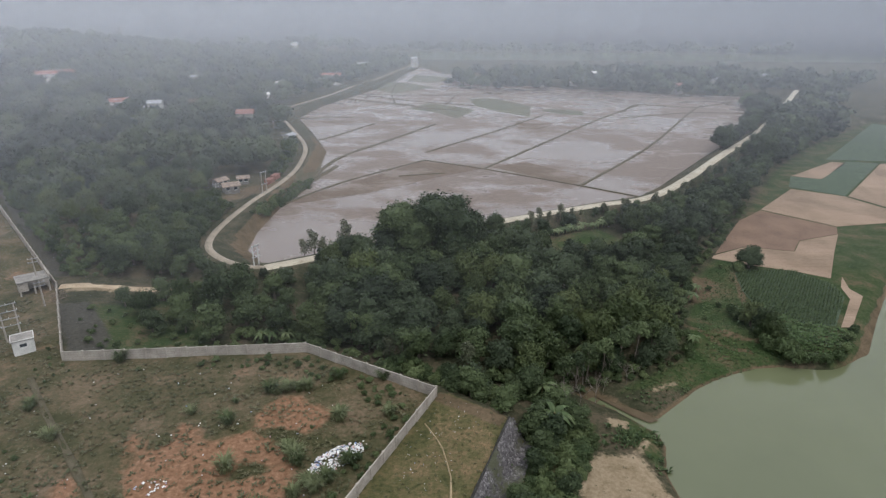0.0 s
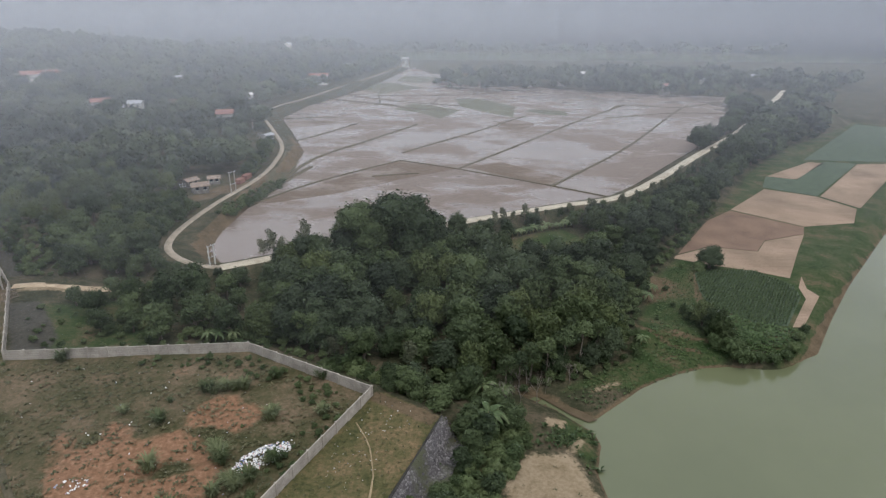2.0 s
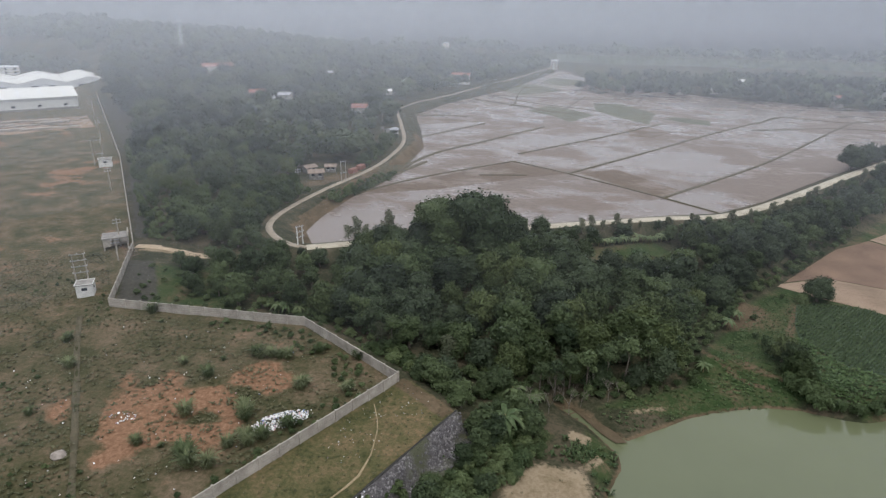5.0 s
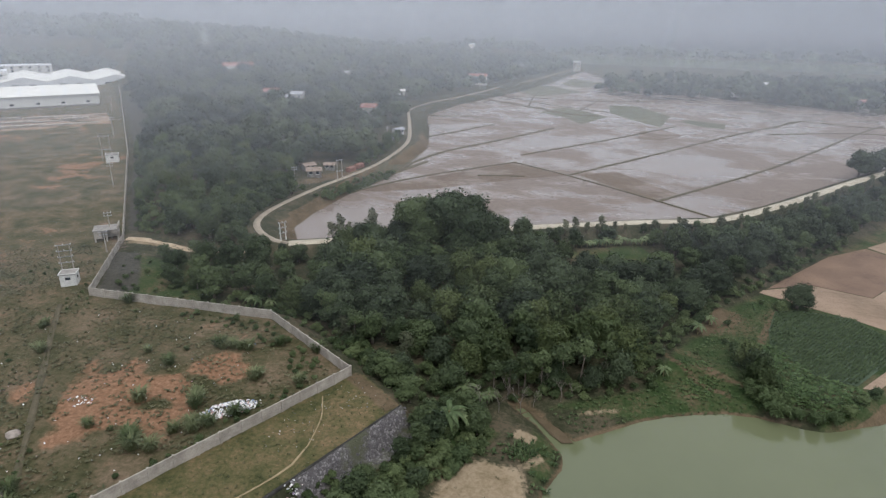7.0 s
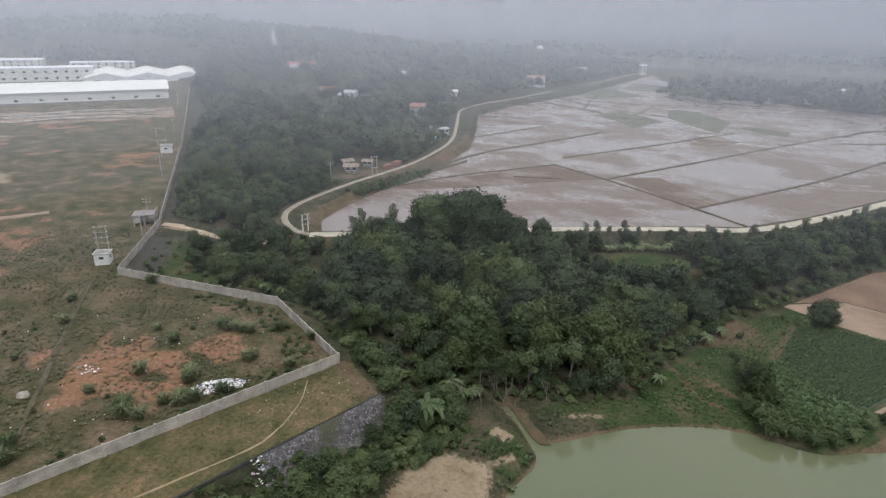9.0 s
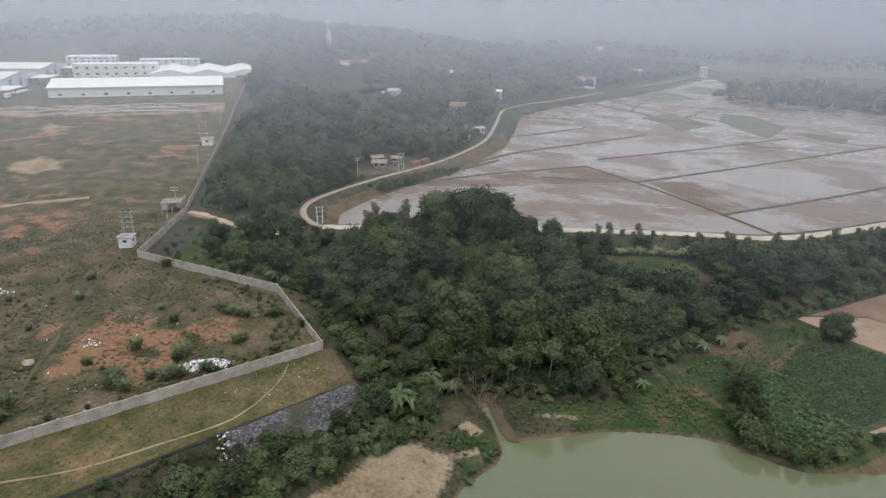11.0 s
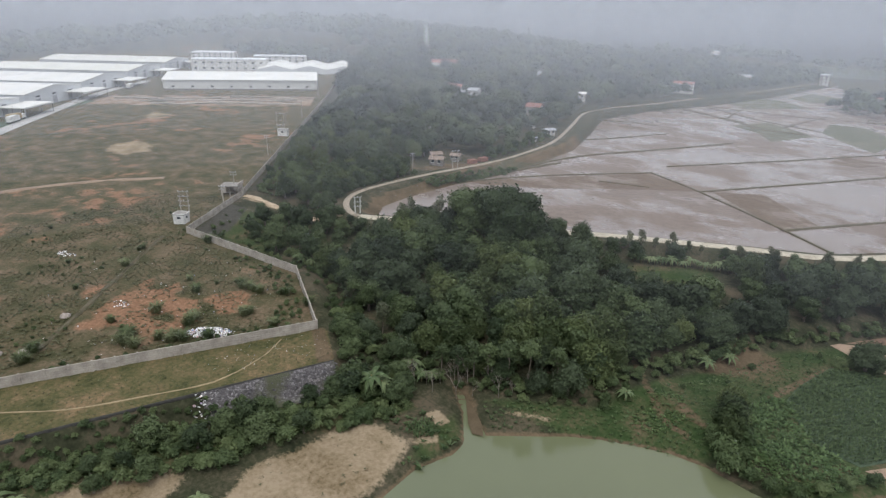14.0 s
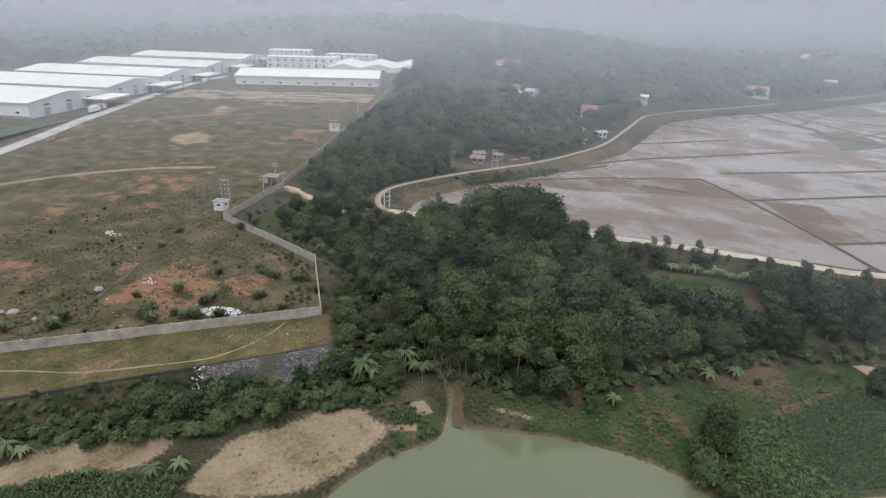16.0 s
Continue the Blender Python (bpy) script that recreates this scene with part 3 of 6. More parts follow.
BUNDS = [([(-62, 214), (-44, 249.4), (-10, 293.5)], 1.1), ([(-10, 293.5), (18.3, 276), (55.5, 248.8), (80, 229)], 1.1), ([(18, 277), (62, 350), (104, 420), (150, 489)], 1.5), ([(56, 247.5), (110, 330), (175, 449), (200, 490)], 1.4), ([(-58, 243), (-52, 296), (-30, 345), (-6.7, 396)], 2.0), ([(-10, 311), (30, 372), (67, 433)], 1.3), ([(-72, 338), (-60, 362), (-45, 398)], 1.2), ([(-99, 413), (-76, 420), (-62, 420)], 1.2), ([(-90, 520), (-51, 494), (-28, 479), (-11, 462), (16, 459)], 5.0), ([(-72, 540), (-20, 500), (22, 480)], 1.8), ([(128, 452), (150, 489), (190, 478), (234, 512)], 1.4), ([(120, 425), (175, 449), (222, 447)], 1.4), ([(-20, 262), (0, 268)], 0.9), ([(-59, 236), (-54, 262), (-50, 280)], 2.2), ([(-78, 545), (0, 540), (60, 560)], 1.6), ([(-40, 490), (-48, 560), (-50, 640)], 1.4), ([(0, 480), (10, 560)], 1.3)]
for pts, w in BUNDS:
    ribbon("paddy_bund", pts, w * 0.85, 0.0, M_MUD, "low dark earth bund between flooded paddies", "bund", 0.12, False, 7.72, 0.3, 0.5)
for poly, mat, label, name in (
    ([(82, 180.6), (106.2, 214.3), (123, 230), (141, 210.2), (137, 203), (120, 196), (113, 186), (99, 190)], M_SOIL_DARK, "bare ploughed field of brown soil below the trees", "field"),
    ([(82.5, 180), (99, 189.6), (113, 185.6), (120, 195.6), (137, 202.6), (126, 186), (112.3, 164.4), (103.6, 169.7), (93.7, 173.9)], M_SOIL, "bare ploughed field of tan soil", "field"),
    ([(123.6, 231), (151.3, 261.5), (168, 250), (174, 233), (162.2, 215.5), (141.6, 211)], M_SOIL, "bare tan field beside green plots", "field"),
    ([(163.3, 284.5), (200, 315), (206, 312), (174.5, 279)], M_SOIL, "narrow tan field beside green plots", "field"),
    ([(152, 264.6), (162.8, 284), (174.5, 278.4), (208, 316), (222, 311.5), (168.5, 251)], M_CROP, "dark green vegetable field", "field"),
    ([(169.6, 250.6), (222.6, 311), (246, 312), (176, 234)], M_SOIL, "bare tan field beside green plots", "field"),
    ([(200, 320), (250, 315), (320, 415), (296, 432)], M_CROP, "dark green vegetable field", "field"),
    ([(116.3, 165.7), (113.2, 157), (114, 152.3), (100.2, 134.5), (97.4, 134.4), (109.4, 150.5), (111.4, 158)], M_SOIL, "bare sandy strip beside the crop", "field"),
    ([(86, 168), (92, 170.6), (104, 170), (110.6, 160), (108.6, 151.6), (96.6, 135), (89.5, 136), (82, 147), (82.6, 155)], M_CROP, "dark green maize field", "field"),
):
    flat_sheet(name, poly, 2.98, mat, label, "field", 0.1)

# ---- roads and tracks ----
# West road in a darker concrete tone than the dyke road.
ribbon("road", ROAD_WEST, 2.0, 0.12, plain("darker_concrete_road", (0.2, 0.168, 0.125), (0.38, 0.325, 0.255), 0.25), "pale concrete road round the paddies", "road", 0.05)
ribbon("road", ROAD_EAST, 3.8, 0.125, M_ROAD, "pale concrete road on the paddy dyke", "road", 0.05)
ribbon("track", [(-94.5, 138), (-86, 140.5), (-78, 141), (-64, 144), (-52, 148)], 2.4, 0.1, M_DIRT, "pale dirt track below the site wall", "track", 0.04, ragged=0.15)
ribbon("footpath", [(-2.8, 88.6), (-0.4, 84), (0.9, 79.6), (1.6, 70.7), (-3.4, 59.5), (-9, 49), (-18.6, 38), (-30, 18)], 0.26, 0.12, M_PATH, "trodden pale footpath in the grass", "path", 0.02, ragged=0.4, skirt=0.12)
ribbon("yard_road", [(-180, 34), (-232, 84), (-290, 131), (-328, 160), (-390, 212), (-436, 262)], 7, 0.12, M_TARMAC, "pale concrete works road", "road", 0.05)
ribbon("site_track", [(-158, 20), (-158.5, 45), (-158, 68), (-155.5, 85), (-151, 100), (-144, 114), (-134, 128)], 2.6, 0.22, M_REDDIRT, "worn pale dirt track over the waste ground", "track", 0.03, ragged=0.3, skirt=0.5)
ribbon("slab_yard", [(-350, 190), (-300, 236), (-252, 290)], 46, 0.06, M_REDDIRT, "pale earth yard under the slab stacks", "yard", 0.02, ragged=0.1)
ribbon("drain", [(-34, 52), (-47.3, 66.7), (-54.4, 74.2), (-60.2, 80.6), (-68.2, 88.9), (-78, 100)], 1.0, 0.2, M_MUD, "dark narrow ditch across the site ground", "ditch", -0.1, ragged=0.3)

# grassy and earthen banks from the roads down to the paddies
def bank(name, pts, side, mat, label):
    p = smooth_line(pts)
    d = np.gradient(p, axis=0)
    d /= np.linalg.norm(d, axis=1)[:, None] + 1e-9
    s = np.stack([-d[:, 1], d[:, 0]], -1) * side
    verts, faces = [], []
    for i, (q, n_) in enumerate(zip(p, s)):
        wob = noise.noise((i * 0.35, side, 0))
        for o, zz in ((1.5, 11.1), (2.6, 11.12), (4.6, 9.4 + 0.3 * wob), (7.0 + wob, 7.9), (8.6 + 1.4 * wob, 7.3)):
            verts.append((q[0] + n_[0] * o, q[1] + n_[1] * o, zz))
        if i:
            a = (i - 1) * 5
            faces += [(a + k, a + k + 1, a + k + 6, a + k + 5) if side < 0 else (a + k, a + k + 5, a + k + 6, a + k + 1) for k in range(4)]
    return tagged(new(name, mesh_of(name, verts, faces, [mat], True)), label, "bank", kind="structure")


M_BANK = plain("rough_grass_bank", (0.05, 0.055, 0.03), (0.16, 0.125, 0.085), 0.25, 0.95, 0, 8, 0.1)
bank("bank", ROAD_WEST[1:], -1, plain("muddy_bank", (0.045, 0.05, 0.026), (0.125, 0.1, 0.064), 0.3, 0.95, 0, 8, 0.1), "brown earth bank below the paddy road")
bank("bank", ROAD_EAST[1:], 1, M_BANK, "rough grass bank below the dyke road")
flat_sheet("creek", [(31.1, 109.3), (34.4, 105.5), (37.8, 101.8), (40.4, 99.8), (42.4, 100.6), (40.6, 102.6), (37.2, 105.9), (33, 110)], 0.42, plain("muddy_creek", (0.075, 0.056, 0.033), (0.115, 0.088, 0.054), 0.4, 0.6, 0.0, 6, 0.01, 0.15), "muddy brown mouth of a small creek", "creek")

for poly in ([(-230, 66), (-262, 102), (-273, 97), (-248, 69)], [(-272, 113), (-290, 136), (-306, 132), (-282, 109)], [(-318, 156), (-340, 184), (-355, 181), (-325, 151)]):
    flat_sheet("lawn", poly, 14.4, M_CROP, "mown lawn in front of a warehouse", "lawn", 0.09)

# ---- haze, put in as curved see-through sheets ----
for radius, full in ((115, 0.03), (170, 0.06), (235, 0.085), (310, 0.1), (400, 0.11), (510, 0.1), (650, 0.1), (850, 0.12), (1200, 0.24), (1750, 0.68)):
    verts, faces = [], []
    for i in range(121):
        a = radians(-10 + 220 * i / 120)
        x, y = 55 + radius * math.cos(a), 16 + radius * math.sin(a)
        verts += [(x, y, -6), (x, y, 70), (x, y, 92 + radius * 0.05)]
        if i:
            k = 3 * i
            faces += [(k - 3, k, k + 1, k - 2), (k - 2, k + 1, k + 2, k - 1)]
    veil = new("haze", mesh_of("haze", verts, faces, [haze_sheet_mat("haze_sheet", full, -25, 74)], True))
    tagged(veil, "see-through curved sheet standing in for haze over the land", "haze", kind="structure")

# ---- far mountains ----
rng = np.random.default_rng(4)
verts, faces = [], []
for i in range(161):
    a = radians(30 + 165 * i / 160)
    crest = 260 * (0.35 + 0.65 * step01(np.degrees(a), 62, 82)) * (0.75 + 0.4 * noise.noise((i * 0.09, 3, 0)) + 0.12 * noise.noise((i * 0.33, 9, 0))) * (1 - 0.68 * step01(np.degrees(a), 90, 110))
    for j in range(9):
        t = j / 8
        r = 2300 + 900 * t
        z = 8 + crest * (t ** 1.3) + 26 * noise.noise((i * 0.3, j * 0.8, 1)) * t
        verts.append((55 + r * math.cos(a), 16 + r * math.sin(a), z))
    if i:
        for j in range(8):
            k = i * 9 + j
            faces.append((k - 9, k, k + 1, k - 8))
hills = new("backdrop", mesh_of("backdrop", verts, faces, [plain("mountain_woods", (0.02, 0.04, 0.02), (0.06, 0.08, 0.04), 0.01)], True))
tagged(hills, "far wooded mountains dim in the haze", "mountains", kind="structure")

verts, faces = [], []
for i in range(141):
    deg = 146 + 56 * i / 140
    crest = 22 + 50 * math.exp(-((deg - 165) / 3.4) ** 2) + 22 * math.exp(-((deg - 176) / 5.5) ** 2) + 7 * math.exp(-((deg - 160) / 2.0) ** 2) + 5 * noise.noise((deg * 0.9, 2, 0)) + 3 * noise.noise((deg * 3.1, 5, 0))
    for j in range(11):
        t = j / 10
        r, lift = 1360 + 330 * t, math.sin(min(1.0, t * 1.25) * math.pi / 2) ** 1.6
        verts.append((110 + r * math.cos(radians(deg)), 33 + r * math.sin(radians(deg)), 8 + (crest - 8) * lift + 5 * noise.noise((deg * 1.7, j * 0.9, 4)) * lift))
    if i:
        faces += [(i * 11 + j - 11, i * 11 + j, i * 11 + j + 1, i * 11 + j - 10) for j in range(10)]
far_hill = new("far_hill", mesh_of("far_hill", verts, faces, [hills.data.materials[0]], True))
tagged(far_hill, "steep wooded hill behind the works in the haze", "hill", kind="structure")


# ---- boundary wall of the site ----
def shared(name, bm, mat):
    me_ = bpy.data.meshes.new(name)
    bm.to_mesh(me_)
    bm.free()
    me_.materials.append(mat)
    return me_


def child(name, me_, parent, m):
    ob = new(name, me_)
    ob.parent = parent
    ob.matrix_world = m
    return ob


bm = boxed(-1.88, 1.88, -0.07, 0.07, -0.5, 0.66, 0.02)
for k in range(3):
    box(bm, -1.88, 1.88, -0.07 + 0.008 * (k % 2), 0.07 + 0.008 * (k % 2), 0.69 + 0.48 * k, 1.14 + 0.48 * k, 0.02)
PANEL = shared("wall_panel", bm, M_CONCRETE)
POST = shared("wall_post", boxed(-0.17, 0.17, -0.2, 0.2, -0.5, 2.3, 0.03), M_CONCRETE)
COPING = shared("wall_coping", boxed(-1.88, 1.88, -0.1, 0.1, 2.1, 2.18, 0.02), M_CONCRETE)
wall = thing("perimeter_wall", Matrix(), "grey concrete panel wall round the waste ground", "wall", kind="structure")
rng = random.Random(11)
for (ax, ay), (bx, by) in zip(WALL_LINE[:-1], WALL_LINE[1:]):
    length = math.hypot(bx - ax, by - ay)
    pitch_ = 4.0 if ay < 216 and by < 300 else 8.0
    k = max(1, round(length / pitch_))
    turn = math.degrees(math.atan2(by - ay, bx - ax))
    for i in range(k):
        t0, t1 = i / k, (i + 1) / k
        p0, p1 = (ax + (bx - ax) * t0, ay + (by - ay) * t0), (ax + (bx - ax) * t1, ay + (by - ay) * t1)
        mx, my = (p0[0] + p1[0]) / 2, (p0[1] + p1[1]) / 2
        z0, z1 = ground_at(*p0), ground_at(*p1)
        m = pose(mx, my, (z0 + z1) / 2, rng.uniform(-0.8, 0.8), 0, turn) @ Matrix.Diagonal((length / k / 4.0, 1, 1, 1))
        child("panel", PANEL, wall, m)
        child("coping", COPING, wall, m)
        child("post", POST, wall, pose(*p0, z0, rng.uniform(-1.5, 1.5), 0, turn))

# ---- stone revetment below the strip ----
rows_, verts, faces = 9, [], []
edge = smooth_line([(3.2, 67.2), (7.6, 78.9), (12, 90.6)], 2.0)
for i, (x, y) in enumerate(edge):
    for j in range(rows_):
        o = 0.15 + 5.0 * j / (rows_ - 1) * (1 + 0.25 * noise.noise((i * 0.3, 0, 0)))
        px_, py_ = x + 0.94 * o, y - 0.34 * o
        verts.append((px_, py_, ground_at(px_, py_) + 0.22 + 0.12 * noise.noise((px_, py_, 2))))
    if i:
        a = (i - 1) * rows_
        faces += [(a + j, a + j + rows_, a + j + rows_ + 1, a + j + 1) for j in range(rows_ - 1)]
revet = tagged(new("revetment", mesh_of("revetment", verts, faces, [M_REVET], True)), "sloping grey rubble stone revetment, partly overgrown", "revetment", kind="structure")
bm = bmesh.new()
bm.from_mesh(revet.data)
bmesh.ops.recalc_face_normals(bm, faces=bm.faces)
bm.to_mesh(revet.data)
bm.free()
ribbon("coping", [(-50, -74), (-24, -8), (-8, 36.5), (1.3, 62.1), (12, 90.6)], 0.32, 0.3, M_COPING, "near-black coping along the revetment", "coping", 0.02, ragged=0.35, skirt=0.5)
M_STONE_GREY = plain("revetment_stone", (0.05, 0.047, 0.05), (0.17, 0.16, 0.165), 1.6)
STONES = []
for s in range(4):
    bm = bmesh.new()
    bmesh.ops.create_icosphere(bm, subdivisions=1, radius=0.42)
    for v in bm.verts:
        v.co = Vector((v.co.x * rng.uniform(0.8, 1.35), v.co.y * rng.uniform(0.8, 1.2), v.co.z * rng.uniform(0.4, 0.65)))
    STONES.append(shared("stone", bm, M_STONE_GREY))
for i in range(230):
    q = edge[min(len(edge) - 1, int(len(edge) * (1 - 0.9 * rng.random() ** 1.3)))]
    o = rng.uniform(0.4, 4.8)
    x, y = q[0] + 0.94 * o + rng.uniform(-1, 1) * 0.34, q[1] - 0.34 * o + rng.uniform(-1, 1) * 0.94
    child("stone", rng.choice(STONES), revet, pose(x, y, ground_at(x, y) + 0.26, rng.uniform(-25, 25), 45 + rng.uniform(-20, 20), rng.uniform(0, 360)) @ Matrix.Scale(rng.uniform(0.35, 0.65), 4))


# ---- works buildings ----
def gable_profile(w, eave, ridge):
    return [(-w / 2, 0), (w / 2, 0), (w / 2, eave), (0, ridge), (-w / 2, eave)]


def slab_roof(bm, w, eave, ridge, y0, y1, over=0.8, thick=0.3):
    s = (ridge - eave) / (w / 2)
    e = w / 2 + over
    prof = [(-e, eave - over * s + 0.05), (0, ridge + 0.05), (e, eave - over * s + 0.05), (e, eave - over * s + 0.05 + thick), (0, ridge + 0.05 + thick), (-e, eave - over * s + 0.05 + thick)]
    return extrude_profile(bm, prof, y0 - over, y1 + over)


def warehouse(x, y, turn, w, length, eave, ridge, label, roof, wall_mat, strips=6, canopy=False, z=None):
    """Local y runs along the ridge, from the gable at 0 to length."""
    z = ground_at(x, y) if z is None else z
    ob = thing("warehouse", pose(x, y, z, 0, 0, turn), label, "warehouse", "works buildings")
    part("wall", extrude_profile(bmesh.new(), gable_profile(w, eave, ridge), 0, length), wall_mat, ob)
    top = part("roof", slab_roof(bmesh.new(), w, eave, ridge, 0, length), roof, ob, "pale corrugated metal roof")
    s = (ridge - eave) / (w / 2)
    for i in range(strips):
        yy = length * (i + 0.5) / strips
        for side in (-1, 1):
            bm = bmesh.new()
            a, b = 0.06 * w, 0.48 * w
            ps = [(side * a, ridge - s * a + 0.36), (side * b, ridge - s * b + 0.36), (side * b, ridge - s * b + 0.46), (side * a, ridge - s * a + 0.46)]
            extrude_profile(bm, ps, yy - 0.5, yy + 0.5)
            part("skylight", bm, M_PANEL, top)
    for side in (-1, 1):
        part("gutter", boxed(side * w / 2 - 0.3, side * w / 2 + 0.3, 0, length, eave - 1.1, eave - 0.75), M_PANEL, ob)
        part("plinth", boxed(side * w / 2 - 0.15, side * w / 2 + 0.15, 0, length, -0.5, 1.2), M_CONCRETE_DARK, ob)
        n_ = max(4, int(length / 13))
        for i in range(n_):
            yy = length * (i + 0.5) / n_
            part("window", boxed(side * (w / 2 + 0.02) - 0.1, side * (w / 2 + 0.02) + 0.1, yy - 1.1, yy + 1.1, eave * 0.3, eave * 0.45), M_GLASS, ob)
    for i in (-1, 0, 1):
        part("door", boxed(i * w * 0.28 - 2.2, i * w * 0.28 + 2.2, -0.12, 0.1, 0, 4.4), M_ROOF_GREY, ob)
        part("window", boxed(i * w * 0.28 - 2, i * w * 0.28 + 2, -0.08, 0.1, 5.4, 6.3), M_GLASS, ob)
    if canopy:
        bm = boxed(w * 0.18, w / 2 + 7, -15, -0.2, 5.2, 5.7)
        part("canopy", bm, M_ROOF_WHITE, ob)
        for cx in (w * 0.2, w / 2 + 6.5):
            for cy in (-14.5, -7.5):
                part("canopy_post", tube(bmesh.new(), (cx, cy, -0.3), (cx, cy, 5.3), 0.22, 0.22), M_STEEL, ob)
    return ob


M_ROOF_CREAM = plain("cream_metal_roof", (0.56, 0.55, 0.47), (0.68, 0.67, 0.59), 0.05, 0.45, 0.0, 12, 0.01)
AWAY = 180 - 42.0
for x, y, w, length, roof in ((-299, 112, 60, 190, M_ROOF_WHITE), (-349, 163, 58, 190, M_ROOF_WHITE), (-399, 213, 58, 120, M_ROOF_WHITE), (-458, 270, 58, 120, M_ROOF_CREAM), (-526, 334, 58, 120, M_ROOF_CREAM)):
    warehouse(x, y, AWAY - 8, w, length, 8.0, 11.0, "large warehouse with a low pale metal roof", roof, M_PANEL, 8, True)
warehouse(-316, 344, 180 - 39.5, 46, 112, 7.5, 11.5, "long white warehouse with ribbed roof beside the yard", M_ROOF_WHITE, M_PLASTER, 9)
hall = thing("factory_hall", pose(-405, 405, 11.2, 0, 0, 50), "white factory hall with three gabled bays", "factory", "works buildings")
for i in range(3):
    cx = (i - 1.0) * 33
    bm = extrude_profile(bmesh.new(), [(px_ + cx, pz_) for px_, pz_ in gable_profile(33, 7.0, 10.8)], 0, 75)
    part("bay", bm, M_PANEL, hall)
    bm = slab_roof(bmesh.new(), 32.6, 7.0, 10.8, 0, 75, 0.1)
    bmesh.ops.translate(bm, vec=(cx, 0, 0.02 * i), verts=bm.verts)
    part("roof", bm, M_ROOF_WHITE, hall, "white vaulted metal roof")
    for j in (-1, 1):
        part("window", boxed(cx + j * 6 - 2.5, cx + j * 6 + 2.5, -0.1, 0.1, 3.5, 5.2), M_GLASS, hall)


def block(x, y, turn, w, d, h, floors, bays, label, name="office_block", category="office"):
    ob = thing(name, pose(x, y, ground_at(x, y), 0, 0, turn), label, category, "works buildings")
    part("wall", boxed(-w / 2, w / 2, -d / 2, d / 2, -0.5, h), M_PLASTER, ob)
    part("parapet", boxed(-w / 2 - 0.2, w / 2 + 0.2, -d / 2 - 0.2, d / 2 + 0.2, h, h + 0.7), M_PANEL, ob)
    for f in range(floors):
        zz = h * (f + 0.35) / floors
        for b in range(bays):
            xx = -w / 2 + w * (b + 0.5) / bays
            win = part("window", boxed(xx - w / bays * 0.15, xx + w / bays * 0.15, -d / 2 - 0.06, -d / 2 + 0.1, zz, zz + 1.5), M_GLASS, ob)
            part("sill", boxed(xx - w / bays * 0.18, xx + w / bays * 0.18, -d / 2 - 0.2, -d / 2, zz - 0.2, zz - 0.06), M_PANEL, win)
    return ob


block(-484, 368, 50, 70, 22, 10.5, 2, 9, "long white office block with rows of small windows")
block(-545, 470, 50, 60, 20, 6.5, 2, 8, "white office block with flat roof")
block(-640, 440, 50, 50, 30, 6.5, 2, 8, "white flat-roofed works building in the haze")
block(-374, 470, 50, 9, 7, 4.5, 1, 2, "small white gatehouse at the works", "gatehouse", "gatehouse")

# stacks of precast slabs on the yard
STACK = shared("slab", boxed(-1.0, 1.0, -7, 7, 0, 0.3, 0.03), M_CONCRETE)
rng = random.Random(5)
for row, (ax, ay, bx, by) in enumerate(((-345, 196, -272, 290), (-306, 206, -246, 272), (-326, 200, -260, 282))):
    for i in range(8):
        t = (i + 0.5) / 8
        x, y = ax + (bx - ax) * t + rng.uniform(-2, 2), ay + (by - ay) * t + rng.uniform(-2, 2)
        ob = thing("slab_stack", pose(x, y, ground_at(x, y), 0, 0, -38 + rng.uniform(-4, 4)), "low stack of pale precast concrete slabs", "concrete slabs", "slab stacks on the yard")
        for k in range(rng.choice((2, 3, 4))):
            child("slab", STACK, ob, ob.matrix_world @ pose(rng.uniform(-0.3, 0.3), rng.uniform(-0.5, 0.5), k * 0.36, 0, 0, rng.uniform(-1, 1)))


def truck(x, y, turn, mat, label):
    ob = thing("truck", pose(x, y, ground_at(x, y) + 0.15, 0, 0, turn), label, "truck", "trucks on the works road")
    part("cargo_box", boxed(-1.25, 1.25, -4.5, 3.4, 1.0, 3.6, 0.06), mat, ob)
    part("chassis", boxed(-0.5, 0.5, -4.4, 5.6, 0.7, 1.0), M_STEEL, ob)
    cab = part("cab", boxed(-1.2, 1.2, 3.7, 5.8, 0.7, 3.0, 0.2), M_PLASTER, ob)
    part("windscreen", boxed(-1.0, 1.0, 5.7, 5.83, 1.8, 2.7), M_GLASS, cab)
    for sx in (-1.05, 1.05):
        for sy in (-3.4, -2.2, 4.7):
            part("wheel", tube(bmesh.new(), (sx - 0.18, sy, 0.5), (sx + 0.18, sy, 0.5), 0.5, 0.5, 14), M_BLACK, ob)


truck(-291, 124, 30, plain("tan_tarpaulin", (0.3, 0.22, 0.1), (0.42, 0.32, 0.16), 0.5), "parked lorry with a tan cargo box")
truck(-284, 121, 50, M_PLASTER, "parked lorry with a white cargo box")
truck(-392, 228, 52, M_PLASTER, "parked lorry with a white cargo box")


